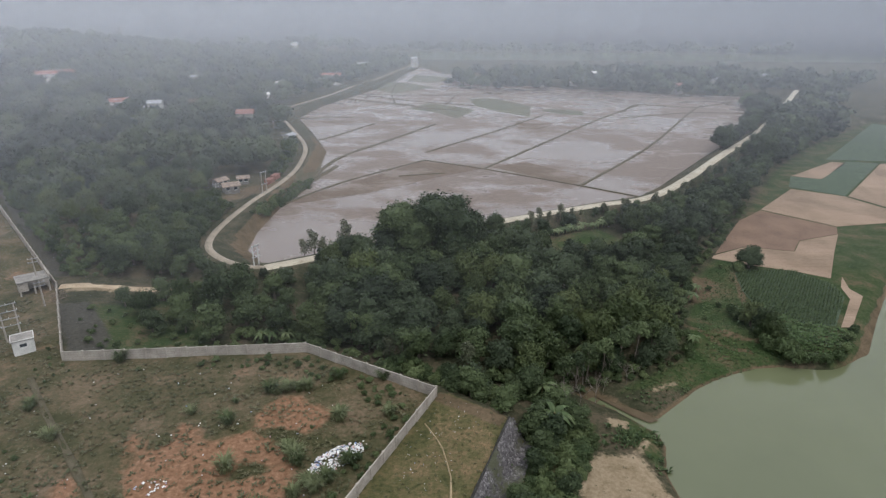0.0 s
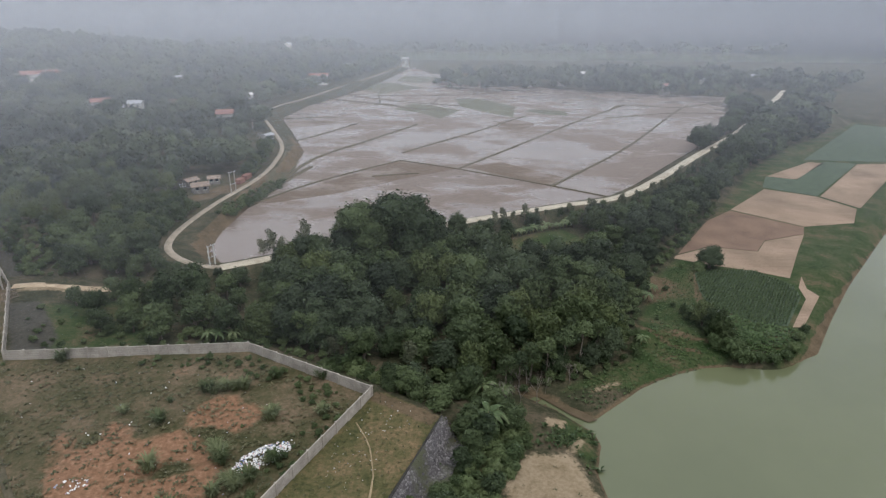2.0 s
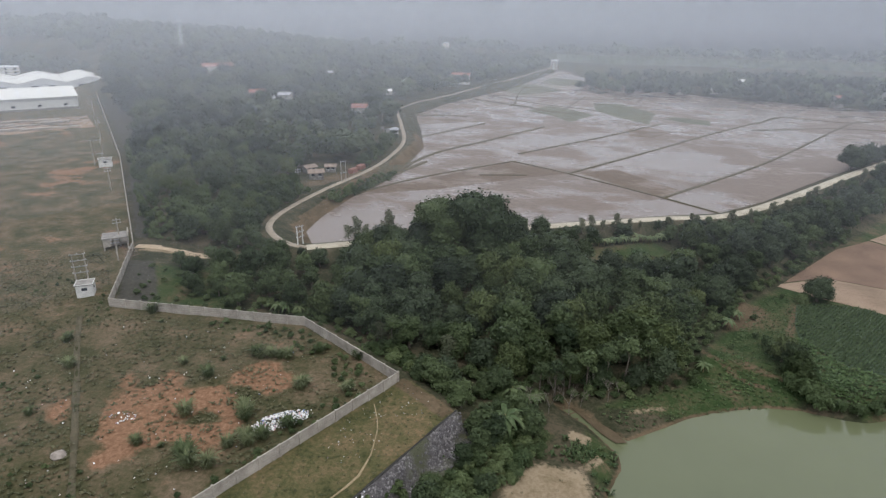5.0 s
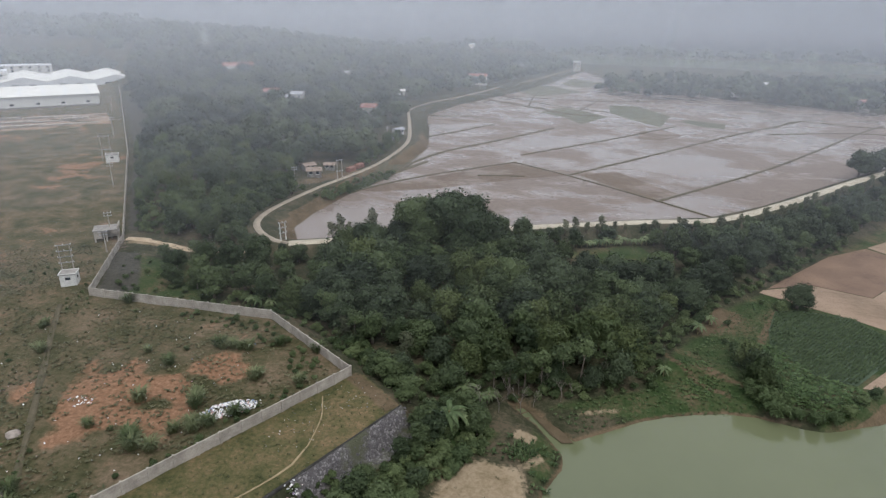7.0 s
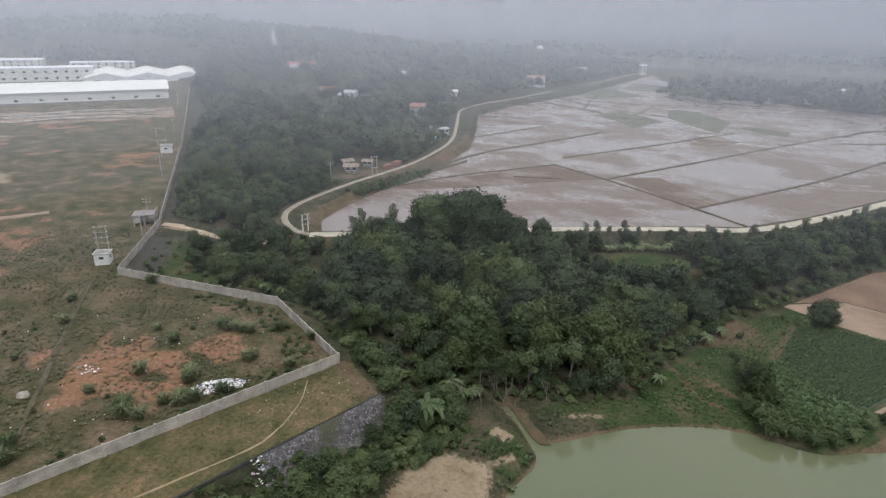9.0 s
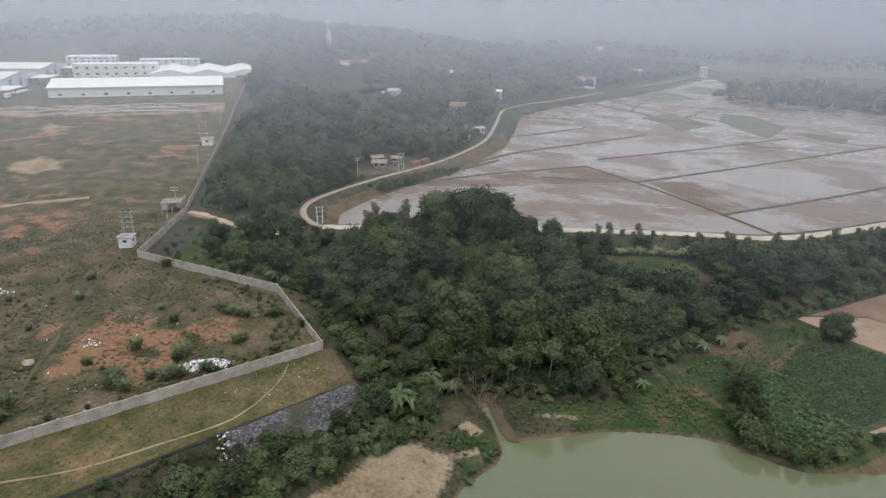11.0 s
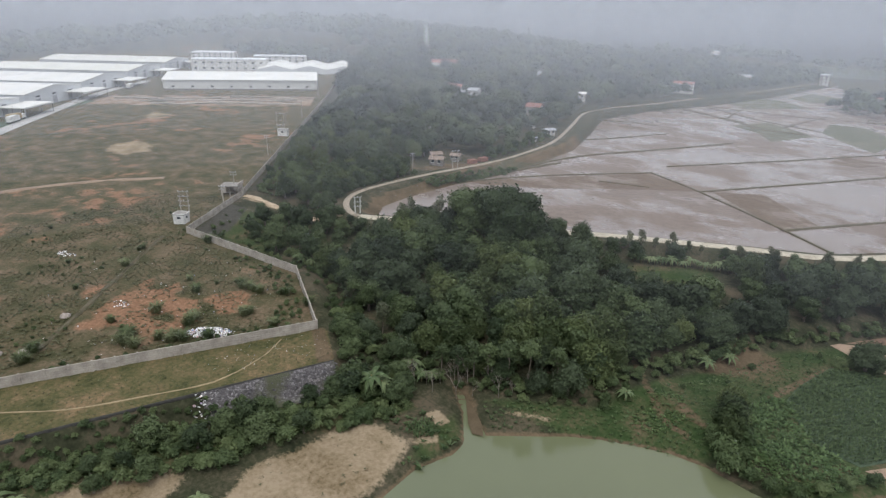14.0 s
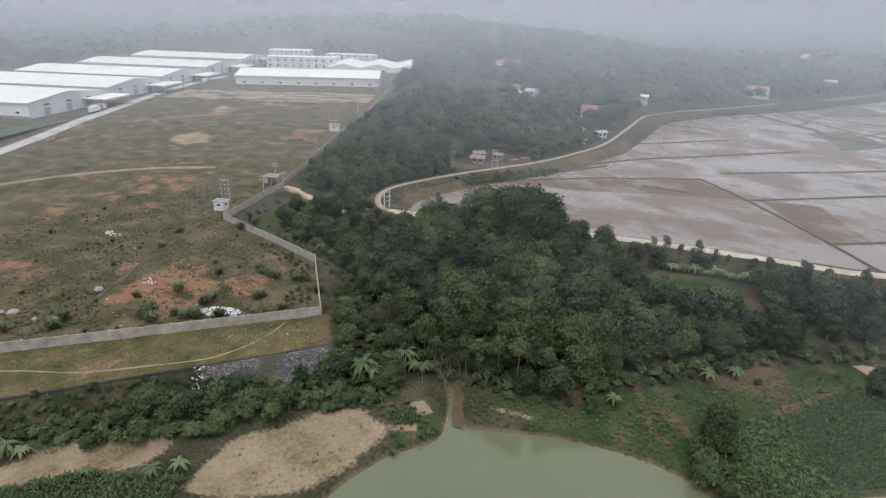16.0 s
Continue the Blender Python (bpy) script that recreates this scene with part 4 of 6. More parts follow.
# ---- kiosks, guard house, poles ----
def kiosk(x, y, turn, w, d, h):
    ob = thing("transformer_kiosk", pose(x, y, ground_at(x, y), 0, 0, turn), "small white flat-roofed transformer kiosk by the wall", "kiosk", "kiosks along the wall")
    part("wall", boxed(-w / 2, w / 2, -d / 2, d / 2, -0.5, h, 0.03), M_PLASTER, ob)
    top = part("roof", boxed(-w / 2 - 0.2, w / 2 + 0.2, -d / 2 - 0.2, d / 2 + 0.2, h, h + 0.16, 0.02), M_CONCRETE_DARK, ob, "stained concrete roof slab")
    for sx in (-1, 1):
        part("rim", boxed(sx * (w / 2 + 0.13) - 0.07, sx * (w / 2 + 0.13) + 0.07, -d / 2 - 0.2, d / 2 + 0.2, h + 0.16, h + 0.3), M_PLASTER, top)
        part("rim", boxed(-w / 2, w / 2, sx * (d / 2 + 0.13) - 0.07, sx * (d / 2 + 0.13) + 0.07, h + 0.16, h + 0.29), M_PLASTER, top)
    part("window", boxed(-0.6, 0.6, -d / 2 - 0.03, -d / 2 + 0.05, h * 0.55, h * 0.78), M_GLASS, ob)
    part("window", boxed(w / 2 - 0.05, w / 2 + 0.03, -0.6, 0.3, h * 0.55, h * 0.78), M_GLASS, ob)
    part("door", boxed(-w / 2 - 0.03, -w / 2 + 0.05, -0.5, 0.5, 0, 2.0), M_ROOF_GREY, ob)


def frame_tower(x, y, turn, gap, h, rungs, label="twin concrete poles joined by steel cross-arms", mat=None):
    ob = thing("power_pole", pose(x, y, ground_at(x, y), 0, 0, turn), label, "power pole", "power poles")
    for sx in (-gap / 2, gap / 2):
        part("pole", tube(bmesh.new(), (sx, 0, -0.8), (sx, 0, h), 0.2, 0.13, 8), mat or M_CONCRETE, ob)
    for i in range(rungs):
        zz = h * (0.42 + 0.56 * i / max(1, rungs - 1))
        part("cross_arm", boxed(-gap / 2 - 0.5, gap / 2 + 0.5, -0.2, -0.1, zz - 0.08, zz + 0.08), M_STEEL, ob)
        for sx in (-gap / 2 - 0.35, 0, gap / 2 + 0.35):
            part("insulator", tube(bmesh.new(), (sx, -0.15, zz + 0.08), (sx, -0.15, zz + 0.4), 0.09, 0.06, 6), M_PLASTER, ob)
    return ob


def power_pole(x, y, h, turn=0):
    ob = thing("power_pole", pose(x, y, ground_at(x, y), 0, 0, turn), "single grey concrete power pole with cross-arms", "power pole", "power poles")
    part("pole", tube(bmesh.new(), (0, 0, -0.8), (0, 0, h), 0.2, 0.12, 8), M_CONCRETE, ob)
    for zz in (h - 0.5, h - 1.4):
        part("cross_arm", boxed(-1.1, 1.1, -0.18, -0.08, zz - 0.07, zz + 0.07), M_STEEL, ob)
        for sx in (-0.95, 0, 0.95):
            part("insulator", tube(bmesh.new(), (sx, -0.13, zz + 0.07), (sx, -0.13, zz + 0.35), 0.08, 0.05, 6), M_PLASTER, ob)


kiosk(-84.9, 109.4, 35, 3.7, 3.3, 3.0)
kiosk(-163.5, 203.5, 40, 4.8, 3.6, 3.0)
frame_tower(-89.3, 113, 40, 2.6, 8.5, 4)
frame_tower(-169, 206, 40, 3.4, 10, 2)
frame_tower(-49.8, 151.8, 60, 1.7, 5.6, 3, "white-banded twin power poles beside the road", M_PLASTER)
frame_tower(-67, 222, 60, 2.2, 8, 2)
for x, y, h in ((-98.5, 136.5, 8.5), (-137, 176.5, 9), (-205, 246, 10), (-262, 303, 10), (-92.2, 128.2, 6.5), (-80.5, 210, 8), (-79, 300, 8), (-96, 345, 8), (-57, 166, 0)):
    if h:
        power_pole(x, y, h, 40)
hut = thing("guard_house", pose(-99.4, 136, ground_at(-99.4, 136), 0, 0, 40), "derelict concrete guard house on pillars", "guard house")
top = part("roof", boxed(-3.4, 3.4, -2.8, 2.8, 3.3, 3.55, 0.03), M_CONCRETE_DARK, hut, "stained flat concrete roof")
part("parapet", boxed(3.1, 3.4, -2.8, 2.8, 3.55, 4.5, 0.02), M_CONCRETE, top)
part("wall", boxed(-3.1, 3.1, 1.2, 2.5, -0.5, 3.3), M_CONCRETE, hut)
part("wall", boxed(1.4, 3.1, -2.5, 1.2, 2.2, 3.3), M_CONCRETE, hut)
part("wall", boxed(-3.1, -1.2, -2.5, 1.2, 1.0, 3.3), M_CONCRETE, hut)
for cx, cy in ((-3, -2.4), (0, -2.4), (3, -2.4), (3, 0.2), (-3, 0.2)):
    part("pillar", boxed(cx - 0.18, cx + 0.18, cy - 0.18, cy + 0.18, -0.5, 3.3), M_CONCRETE, hut)
M_GATE = plain("rusty_gate_iron", (0.16, 0.12, 0.1), (0.3, 0.24, 0.2), 1.5, 0.6, 0.3)
gate = thing("metal_gate", pose(-90.3, 131.2, ground_at(-90.3, 131.2), 0, 0, 60), "rusty barred metal gate in the wall", "gate")
for i in range(9):
    part("bar", tube(bmesh.new(), (-1.6 + 0.4 * i, 0.35, 0), (-1.6 + 0.4 * i, 0.35, 2.2), 0.04, 0.04, 5), M_GATE, gate)
for zz in (0.2, 1.2, 2.1):
    part("rail", boxed(-1.7, 1.7, 0.3, 0.4, zz - 0.04, zz + 0.04), M_GATE, gate)

# lattice pylons on the ridge
for x, y, h in ((-362, 524, 30), (-352, 700, 22)):
    ob = thing("pylon", pose(x, y, ground_at(x, y), 0, 0, 20), "steel lattice pylon on the wooded ridge", "pylon", "pylons on the ridge")
    for sx in (-1, 1):
        for sy in (-1, 1):
            part("leg", tube(bmesh.new(), (sx * 2.6, sy * 2.6, -1), (sx * 0.5, sy * 0.5, h), 0.3, 0.18, 5), M_STEEL, ob)
    for i in range(5):
        zz, r = h * i / 5, 2.6 - 2.1 * i / 5
        r2 = 2.6 - 2.1 * (i + 1) / 5
        for sx, sy in ((1, 0), (-1, 0), (0, 1), (0, -1)):
            a = (sx * r - sy * r, sy * r + sx * r, zz)
            b = (sx * r2 + sy * r2, sy * r2 - sx * r2, zz + h / 5)
            part("brace", tube(bmesh.new(), a, b, 0.12, 0.12, 4), M_STEEL, ob)
    for zz in (h * 0.75, h * 0.88, h):
        part("cross_arm", boxed(-5, 5, -0.25, 0.25, zz - 0.25, zz + 0.1), M_STEEL, ob)


# ---- houses in the woods ----
M_HOUSE = plain("stained_house_plaster", (0.3, 0.29, 0.26), (0.55, 0.53, 0.49), 0.4)


def house(x, y, turn, w, d, h, roof, label, storeys=1, pitch=0.45, lift=0.0, flat=False, name="house"):
    w, d, h, lift = w * 0.8, d * 0.8, h * 0.9, lift * 1.05
    ob = thing(name, pose(x, y, ground_at(x, y) + lift, 0, 0, turn), label, "house", "village houses")
    part("wall", boxed(-w / 2, w / 2, -d / 2, d / 2, -1 - lift, h, 0.02), M_HOUSE if roof is not M_ROOF_BROWN else M_CONCRETE_DARK, ob)
    if flat:
        part("roof", boxed(-w / 2 - 0.4, w / 2 + 0.4, -d / 2 - 0.4, d / 2 + 0.4, h, h + 0.3, 0.03), roof, ob)
    else:
        bm = slab_roof(bmesh.new(), d, h, h + d / 2 * pitch, -w / 2, w / 2, 0.6, 0.2)
        bmesh.ops.rotate(bm, matrix=Matrix.Rotation(radians(90), 3, "Z"), verts=bm.verts)
        part("roof", bm, roof, ob)
        bm = extrude_profile(bmesh.new(), [(-d / 2, h), (d / 2, h), (0, h + d / 2 * pitch)], -w / 2 + 0.02, w / 2 - 0.02)
        bmesh.ops.rotate(bm, matrix=Matrix.Rotation(radians(90), 3, "Z"), verts=bm.verts)
        part("gable", bm, M_HOUSE, ob)
    for f in range(storeys):
        zz = h * f / storeys + 1.0
        for i in range(max(2, int(w / 3.5))):
            xx = -w / 2 + w * (i + 0.5) / max(2, int(w / 3.5))
            win = part("window", boxed(xx - 0.6, xx + 0.6, -d / 2 - 0.05, -d / 2 + 0.05, zz, zz + 1.2), M_GLASS, ob)
            part("sill", boxed(xx - 0.7, xx + 0.7, -d / 2 - 0.18, -d / 2, zz - 0.14, zz - 0.04), M_PLASTER, win)
    part("door", boxed(w / 2 - 0.05, w / 2 + 0.05, -0.6, 0.6, 0, 2.1), M_GATE, ob)


house(-292, 474, 38, 30, 11, 4.5, M_ROOF_RED, "long plastered school building with a faded red roof", 1, 0.5, 2)
house(-194, 372, 30, 12, 8, 4.2, M_ROOF_RED, "plastered house with a faded red tile roof", 1, 0.5, 2.5)
house(-168, 362, 10, 9, 8, 6.8, M_ROOF_GREY, "white two-storey house with a pale roof", 2, 0.4, 1.5)
house(-178, 356, 40, 12, 7, 3.6, M_ROOF_GREY, "low house with a grey sheet roof", 1, 0.35, 2.5)
house(-150, 376, 20, 8, 6, 4.4, M_ROOF_RED, "small house with an orange tile roof", 1, 0.5, 2.5)
house(-114, 354, 12, 11, 8, 4.8, M_ROOF_RED, "plastered house with a bright red roof", 1, 0.55, 1.5)
house(-245, 380, 5, 8, 6, 3.6, M_ROOF_WHITE, "small house with a white sheet roof", 1, 0.35, 2.5)
house(-188, 482, 30, 14, 9, 7.2, M_ROOF_GREY, "white two-storey house among trees", 2, 0.3, 1.5)
house(-172, 486, 0, 9, 8, 4.2, M_ROOF_GREY, "small white house among trees", 1, 0.4, 1.5)
house(-126, 430, 30, 12, 7, 3.8, M_ROOF_WHITE, "low white house beside the road bend", 1, 0.3, 2)
house(-102, 566, 12, 20, 10, 8, M_ROOF_RED, "white two-storey villa with a pinkish red roof", 2, 0.4, 1)
house(-118, 578, 40, 14, 8, 5, M_ROOF_GREY, "white house beside the villa", 1, 0.4, 1)
house(-92, 700, 10, 14, 10, 9, M_ROOF_GREY, "white three-storey house in the haze", 3, 0.3, 1)
house(-40, 800, 5, 10, 9, 10, M_ROOF_GREY, "tall narrow white house at the road end", 3, 0.3, 1)
house(-130, 500, 40, 10, 7, 3.8, M_ROOF_WHITE, "low house with a white sheet roof", 1, 0.3, 2)
house(-81, 226, 30, 7, 5, 2.8, M_ROOF_BROWN, "weathered brown farmhouse in a bare yard", 1, 0.45, 0.2)
house(-87, 232, 60, 6, 4, 2.6, M_ROOF_BROWN, "weathered brown barn in a bare yard", 1, 0.45, 0.2)
house(-80, 238, 20, 5, 4, 2.5, M_ROOF_BROWN, "small shed with a brown roof", 1, 0.4, 0.2)
house(-120, 262, 20, 7, 4, 2.8, M_ROOF_GREY, "low shed with a grey roof under trees", 1, 0.35, 2.5)
house(-80.5, 318, 70, 7, 5, 3.0, M_ROOF_GREY, "small roadside house with a grey roof", 1, 0.35, 0.1)
house(-77, 296, 80, 5, 3.5, 2.6, M_ROOF_GREY, "small pale roadside shed", 1, 0.3, 0.1)
for i, (x, y) in enumerate(((90, 610), (150, 640), (205, 560), (250, 590), (120, 600), (30, 640), (320, 640))):
    house(x, y, 17 * i, 10, 8, 5 + i % 3, (M_ROOF_GREY, M_ROOF_WHITE, M_ROOF_RED)[i % 3], "white village house among far trees", 1 + i % 2, 0.4, 2)
rng = random.Random(21)
for i in range(26):
    x, y = rng.uniform(-420, 520), rng.uniform(1120, 1350)
    house(x, y, rng.uniform(0, 90), rng.uniform(10, 18), 9, rng.uniform(5, 11), rng.choice((M_ROOF_WHITE, M_ROOF_GREY, M_ROOF_RED)), "pale far village house in the haze", 2, 0.35, 1)
M_BRICK = plain("stacked_brick", (0.19, 0.09, 0.07), (0.3, 0.15, 0.115), 1.2)
for x, y in ((-69.2, 236.5), (-68.6, 243.5)):
    ob = thing("brick_stack", pose(x, y, ground_at(x, y), 0, 0, 80), "large stack of red bricks beside the road", "brick stack", "brick stacks")
    for i in range(3):
        part("course", boxed(-2.2 + 0.05 * i, 2.2 - 0.05 * i, -1.2, 1.2, 0.6 * i, 0.6 * i + 0.56, 0.04), M_BRICK, ob)


# ---- trees ----
def leaves(gen, lobes, n_, size, up=0.35, droop=0.0, long_=1.5):
    """Loose three-cornered leaf sprays over the outside of a set of lobes (centre, radii)."""
    vol = np.array([r[0] * r[1] + r[1] * r[2] + r[0] * r[2] for c, r in lobes])
    pick = gen.choice(len(lobes), n_, p=vol / vol.sum())
    cen, rad = np.array([c for c, r in lobes])[pick], np.array([r for c, r in lobes])[pick]
    d = gen.normal(size=(n_, 3))
    d /= np.linalg.norm(d, axis=1)[:, None]
    low = d[:, 2] < -0.45
    d[low, 2] *= -0.6
    clump = np.array([noise.noise(Vector(tuple(3.1 * v + c))) for v, c in zip(d, cen)])
    p = cen + d * rad * (0.86 + 0.3 * clump + 0.1 * gen.normal(size=n_))[:, None]
    puff = np.array([noise.noise(Vector(tuple(0.85 * v))) for v in p])
    p = p + d * (0.75 * puff)[:, None]
    nrm = d + gen.normal(size=(n_, 3)) * 0.55 + np.array([0, 0, up])
    nrm /= np.linalg.norm(nrm, axis=1)[:, None]
    a = np.cross(nrm, gen.normal(size=(n_, 3)))
    a /= np.linalg.norm(a, axis=1)[:, None] + 1e-9
    b = np.cross(nrm, a)
    s = size * gen.uniform(0.6, 1.4, n_)[:, None]
    a, b = a * s * long_ / 2, b * s / 2
    drop = np.array([0, 0, -1]) * s * droop
    return np.stack([p - a * 0.6 - b, p + a * 1.25 + drop, p - a * 0.6 + b], 1)


def crown_lobes(gen, r, h0, h1, k, flat=0.8, spread_=0.62):
    """Lobes of an uneven crown between the heights h0 and h1."""
    out = [((0, 0, (h0 + h1) / 2), (r * 0.7, r * 0.7, (h1 - h0) * 0.46))]
    for i in range(k):
        a = 6.283 * (i + gen.uniform(-0.35, 0.35)) / k
        t = gen.uniform(0.12, 0.95)
        q = r * gen.uniform(0.35, 0.55)
        z = h0 + (h1 - h0) * (0.1 + 0.74 * t)
        w = spread_ * r * (1.1 - 0.55 * t)
        out.append(((w * math.cos(a), w * math.sin(a), z), (q, q, q * flat)))
    return out


def core_mesh(gen, lobes, shrink):
    bm = bmesh.new()
    for c, r in lobes:
        m = Matrix.LocRotScale(c, None, Vector(r) * shrink)
        q = bmesh.ops.create_icosphere(bm, subdivisions=2 if r[0] > 3 else 1, radius=1, matrix=m)
        for v in q["verts"]:
            v.co += Vector((noise.noise(v.co * 0.9), noise.noise(v.co * 0.9 + Vector((9, 0, 0))), noise.noise(v.co * 0.9 + Vector((0, 9, 0))))) * r[0] * 0.25
    out = np.array([[v.co[:] for v in f.verts] for f in bm.faces])
    bm.free()
    return out


def trunk_bm(gen, h, r, lobes, limbs=5):
    bm = bmesh.new()
    a, top = Vector((0, 0, -0.6)), Vector((gen.uniform(-0.4, 0.4), gen.uniform(-0.4, 0.4), h * 0.55))
    tube(bm, a, a.lerp(top, 0.25), r * 1.25, r, 8)
    tube(bm, a.lerp(top, 0.25), top, r, r * 0.7, 8)
    for c, q in lobes[: limbs + 1]:
        end = Vector(c)
        mid = top.lerp(end, 0.5) + Vector((0, 0, 0.12 * h))
        tube(bm, top * 0.93, mid, r * 0.5, r * 0.3, 6)
        tube(bm, mid, end, r * 0.3, r * 0.1, 5)
    return bm


def tree_kind(seed, name, label, r, h0, h1, k, n_, size, mat, flat=0.8, up=0.35, droop=0.0, long_=1.5, core=0.72, category="tree"):
    """One tree, off to the side of nothing: returned as a list of (part name, mesh), to be stood where it is wanted."""
    gen = np.random.default_rng(seed)
    lobes = crown_lobes(gen, r, h0, h1, k, flat)
    q = leaves(gen, lobes, n_, size, up, droop, long_)
    if core:
        q = np.concatenate([q, core_mesh(gen, lobes, core)])
    return name, label, category, quads_mesh("crown", q, mat), shared("trunk", trunk_bm(gen, h1, (0.045 if core else 0.02) * h1 * (0.7 + 0.05 * r), lobes), M_BARK)


M_SHRUB = leafy("shrub_leaf", (0.028, 0.048, 0.016), (0.105, 0.135, 0.055))
M_BUSH = leafy("bush_leaf", (0.036, 0.06, 0.022), (0.115, 0.15, 0.062))
KINDS = {
    "dark": [tree_kind(s, "broadleaf_tree", "dense dark green broadleaf tree in the grove", 4.5 + 0.4 * (s % 3), 0.4, 9.2 + 0.6 * (s % 2), 11, 3600, 0.42, M_LEAF) for s in (1, 2, 3)],
    "mid": [tree_kind(s, "broadleaf_tree", "green leafy tree with a rounded crown", 4.0 + 0.4 * (s % 3), 0.4, 9.0 + 0.5 * (s % 3), 12, 3400, 0.39, M_LEAF_MID) for s in (11, 12, 13)],
    "light": [tree_kind(s, "bamboo_clump", "yellow-green feathery bamboo clump", 4.0, 0.3, 9.8, 13, 4200, 0.31, M_LEAF_LIGHT, 1.25, 0.1, 0.35, 2.4, 0.66, "bamboo") for s in (21, 22)],
    "acacia": [tree_kind(s, "acacia_tree", "mid-green acacia tree with a loose crown", 3.6, 0.9, 9.6, 10, 2900, 0.38, M_LEAF_MID, 0.9, 0.35, 0.1, 1.8, 0.6) for s in (31, 32)],
    "thin": [tree_kind(s, "slender_tree", "slender pale tree with sparse leaves", 1.8, 1.4, 8.5, 10, 900, 0.3, M_LEAF_DRY, 1.5, 0.3, 0.1, 1.6, 0.0) for s in (41, 42)],
    "tall": [tree_kind(s, "slender_tree", "tall pale-trunked tree at the front of the grove", 2.6, 5.2, 10.6, 8, 1300, 0.32, M_LEAF_MID, 0.8, 0.35, 0.1, 1.7, 0.0) for s in (45, 46)],
    "big": [tree_kind(51, "banyan_tree", "huge spreading old tree above the grove", 11.0, 3.0, 17.5, 18, 15000, 0.46, M_LEAF_MID, 0.66)],
    "bigdark": [tree_kind(52, "banyan_tree", "huge dark old tree above the grove", 7.0, 1.0, 13.5, 14, 8500, 0.44, M_LEAF, 0.75)],
    "shrub": [tree_kind(s, "shrub", "low dense green shrub", 1.5, 0.1, 2.4, 10, 1500, 0.2, M_SHRUB, 0.8, 0.4, 0, 1.7, 0.6, "shrub") for s in (61, 62, 63)],
    "bush": [tree_kind(s, "riverside_bush", "bushy green willow-like shrub by the river", 2.6, 0.1, 4.6, 12, 2800, 0.27, M_BUSH, 0.9, 0.2, 0.3, 2.2, 0.6, "shrub") for s in (71, 72, 73)],
}
rng = random.Random(77)


def stand(kind, x, y, scale=1.0, label="", squash=1.0):
    name, text, category, crown, trunk = rng.choice(KINDS[kind])
    ob = thing(name, pose(x, y, ground_at(x, y), 0, 0, rng.uniform(0, 360)) @ Matrix.Diagonal((scale, scale, scale * squash, 1)), label or text, category)
    for nm, me_ in (("trunk", trunk), ("crown", crown)):
        o = new(nm, me_)
        o.parent = ob
    return ob


M_SHRUB_JOINED = leafy("thicket_leaf", (0.028, 0.048, 0.016), (0.105, 0.135, 0.055), True)


def thicket(kind, spots_, label, name="thicket"):
    """Many low shrubs that grow into one another; spots_ holds x, y, scale."""
    shapes = []
    for k in KINDS[kind]:
        me_ = k[3]
        co = np.empty(len(me_.vertices) * 3, np.float32)
        me_.vertices.foreach_get("co", co)
        shapes.append(co.reshape(-1, 3, 3))
    quads, tones = [], []
    for x, y, sc in spots_:
        q, a = rng.choice(shapes), rng.uniform(0, 6.283)
        rot = np.array([[math.cos(a), -math.sin(a), 0], [math.sin(a), math.cos(a), 0], [0, 0, rng.uniform(0.75, 1.25)]])
        quads.append(q * sc @ rot.T + np.array([x, y, ground_at(x, y)]))
        tones.append(np.full(len(q), rng.random()))
    ob = new(name, quads_mesh(name, np.concatenate(quads), M_SHRUB_JOINED, np.concatenate(tones)))
    return tagged(ob, label, "thicket", kind="stuff")


def scatter(poly, gap, seed, keep_off=()):
    """Spread points over an outline, no two nearer than gap."""
    r_ = random.Random(seed)
    xs, ys = [p[0] for p in poly], [p[1] for p in poly]
    cells, out = {}, []
    tries = int((max(xs) - min(xs)) * (max(ys) - min(ys)) / gap ** 2 * 7)
    cand = np.array([(r_.uniform(min(xs), max(xs)), r_.uniform(min(ys), max(ys))) for _ in range(tries)])
    ok = area_distance(poly, cand[:, 0], cand[:, 1]) < 0
    for other in keep_off:
        ok &= area_distance(other, cand[:, 0], cand[:, 1]) > 1.0
    ok &= np.minimum(line_distance(ROAD_WEST, cand[:, 0], cand[:, 1]), line_distance(ROAD_EAST, cand[:, 0], cand[:, 1])) > 4.0
    for x, y in cand[ok]:
        key = (int(x // gap), int(y // gap))
        if all(math.hypot(x - a, y - b) >= gap for i in (-1, 0, 1) for j in (-1, 0, 1) for a, b in cells.get((key[0] + i, key[1] + j), ())):
            cells.setdefault(key, []).append((x, y))
            out.append((float(x), float(y)))
    return out


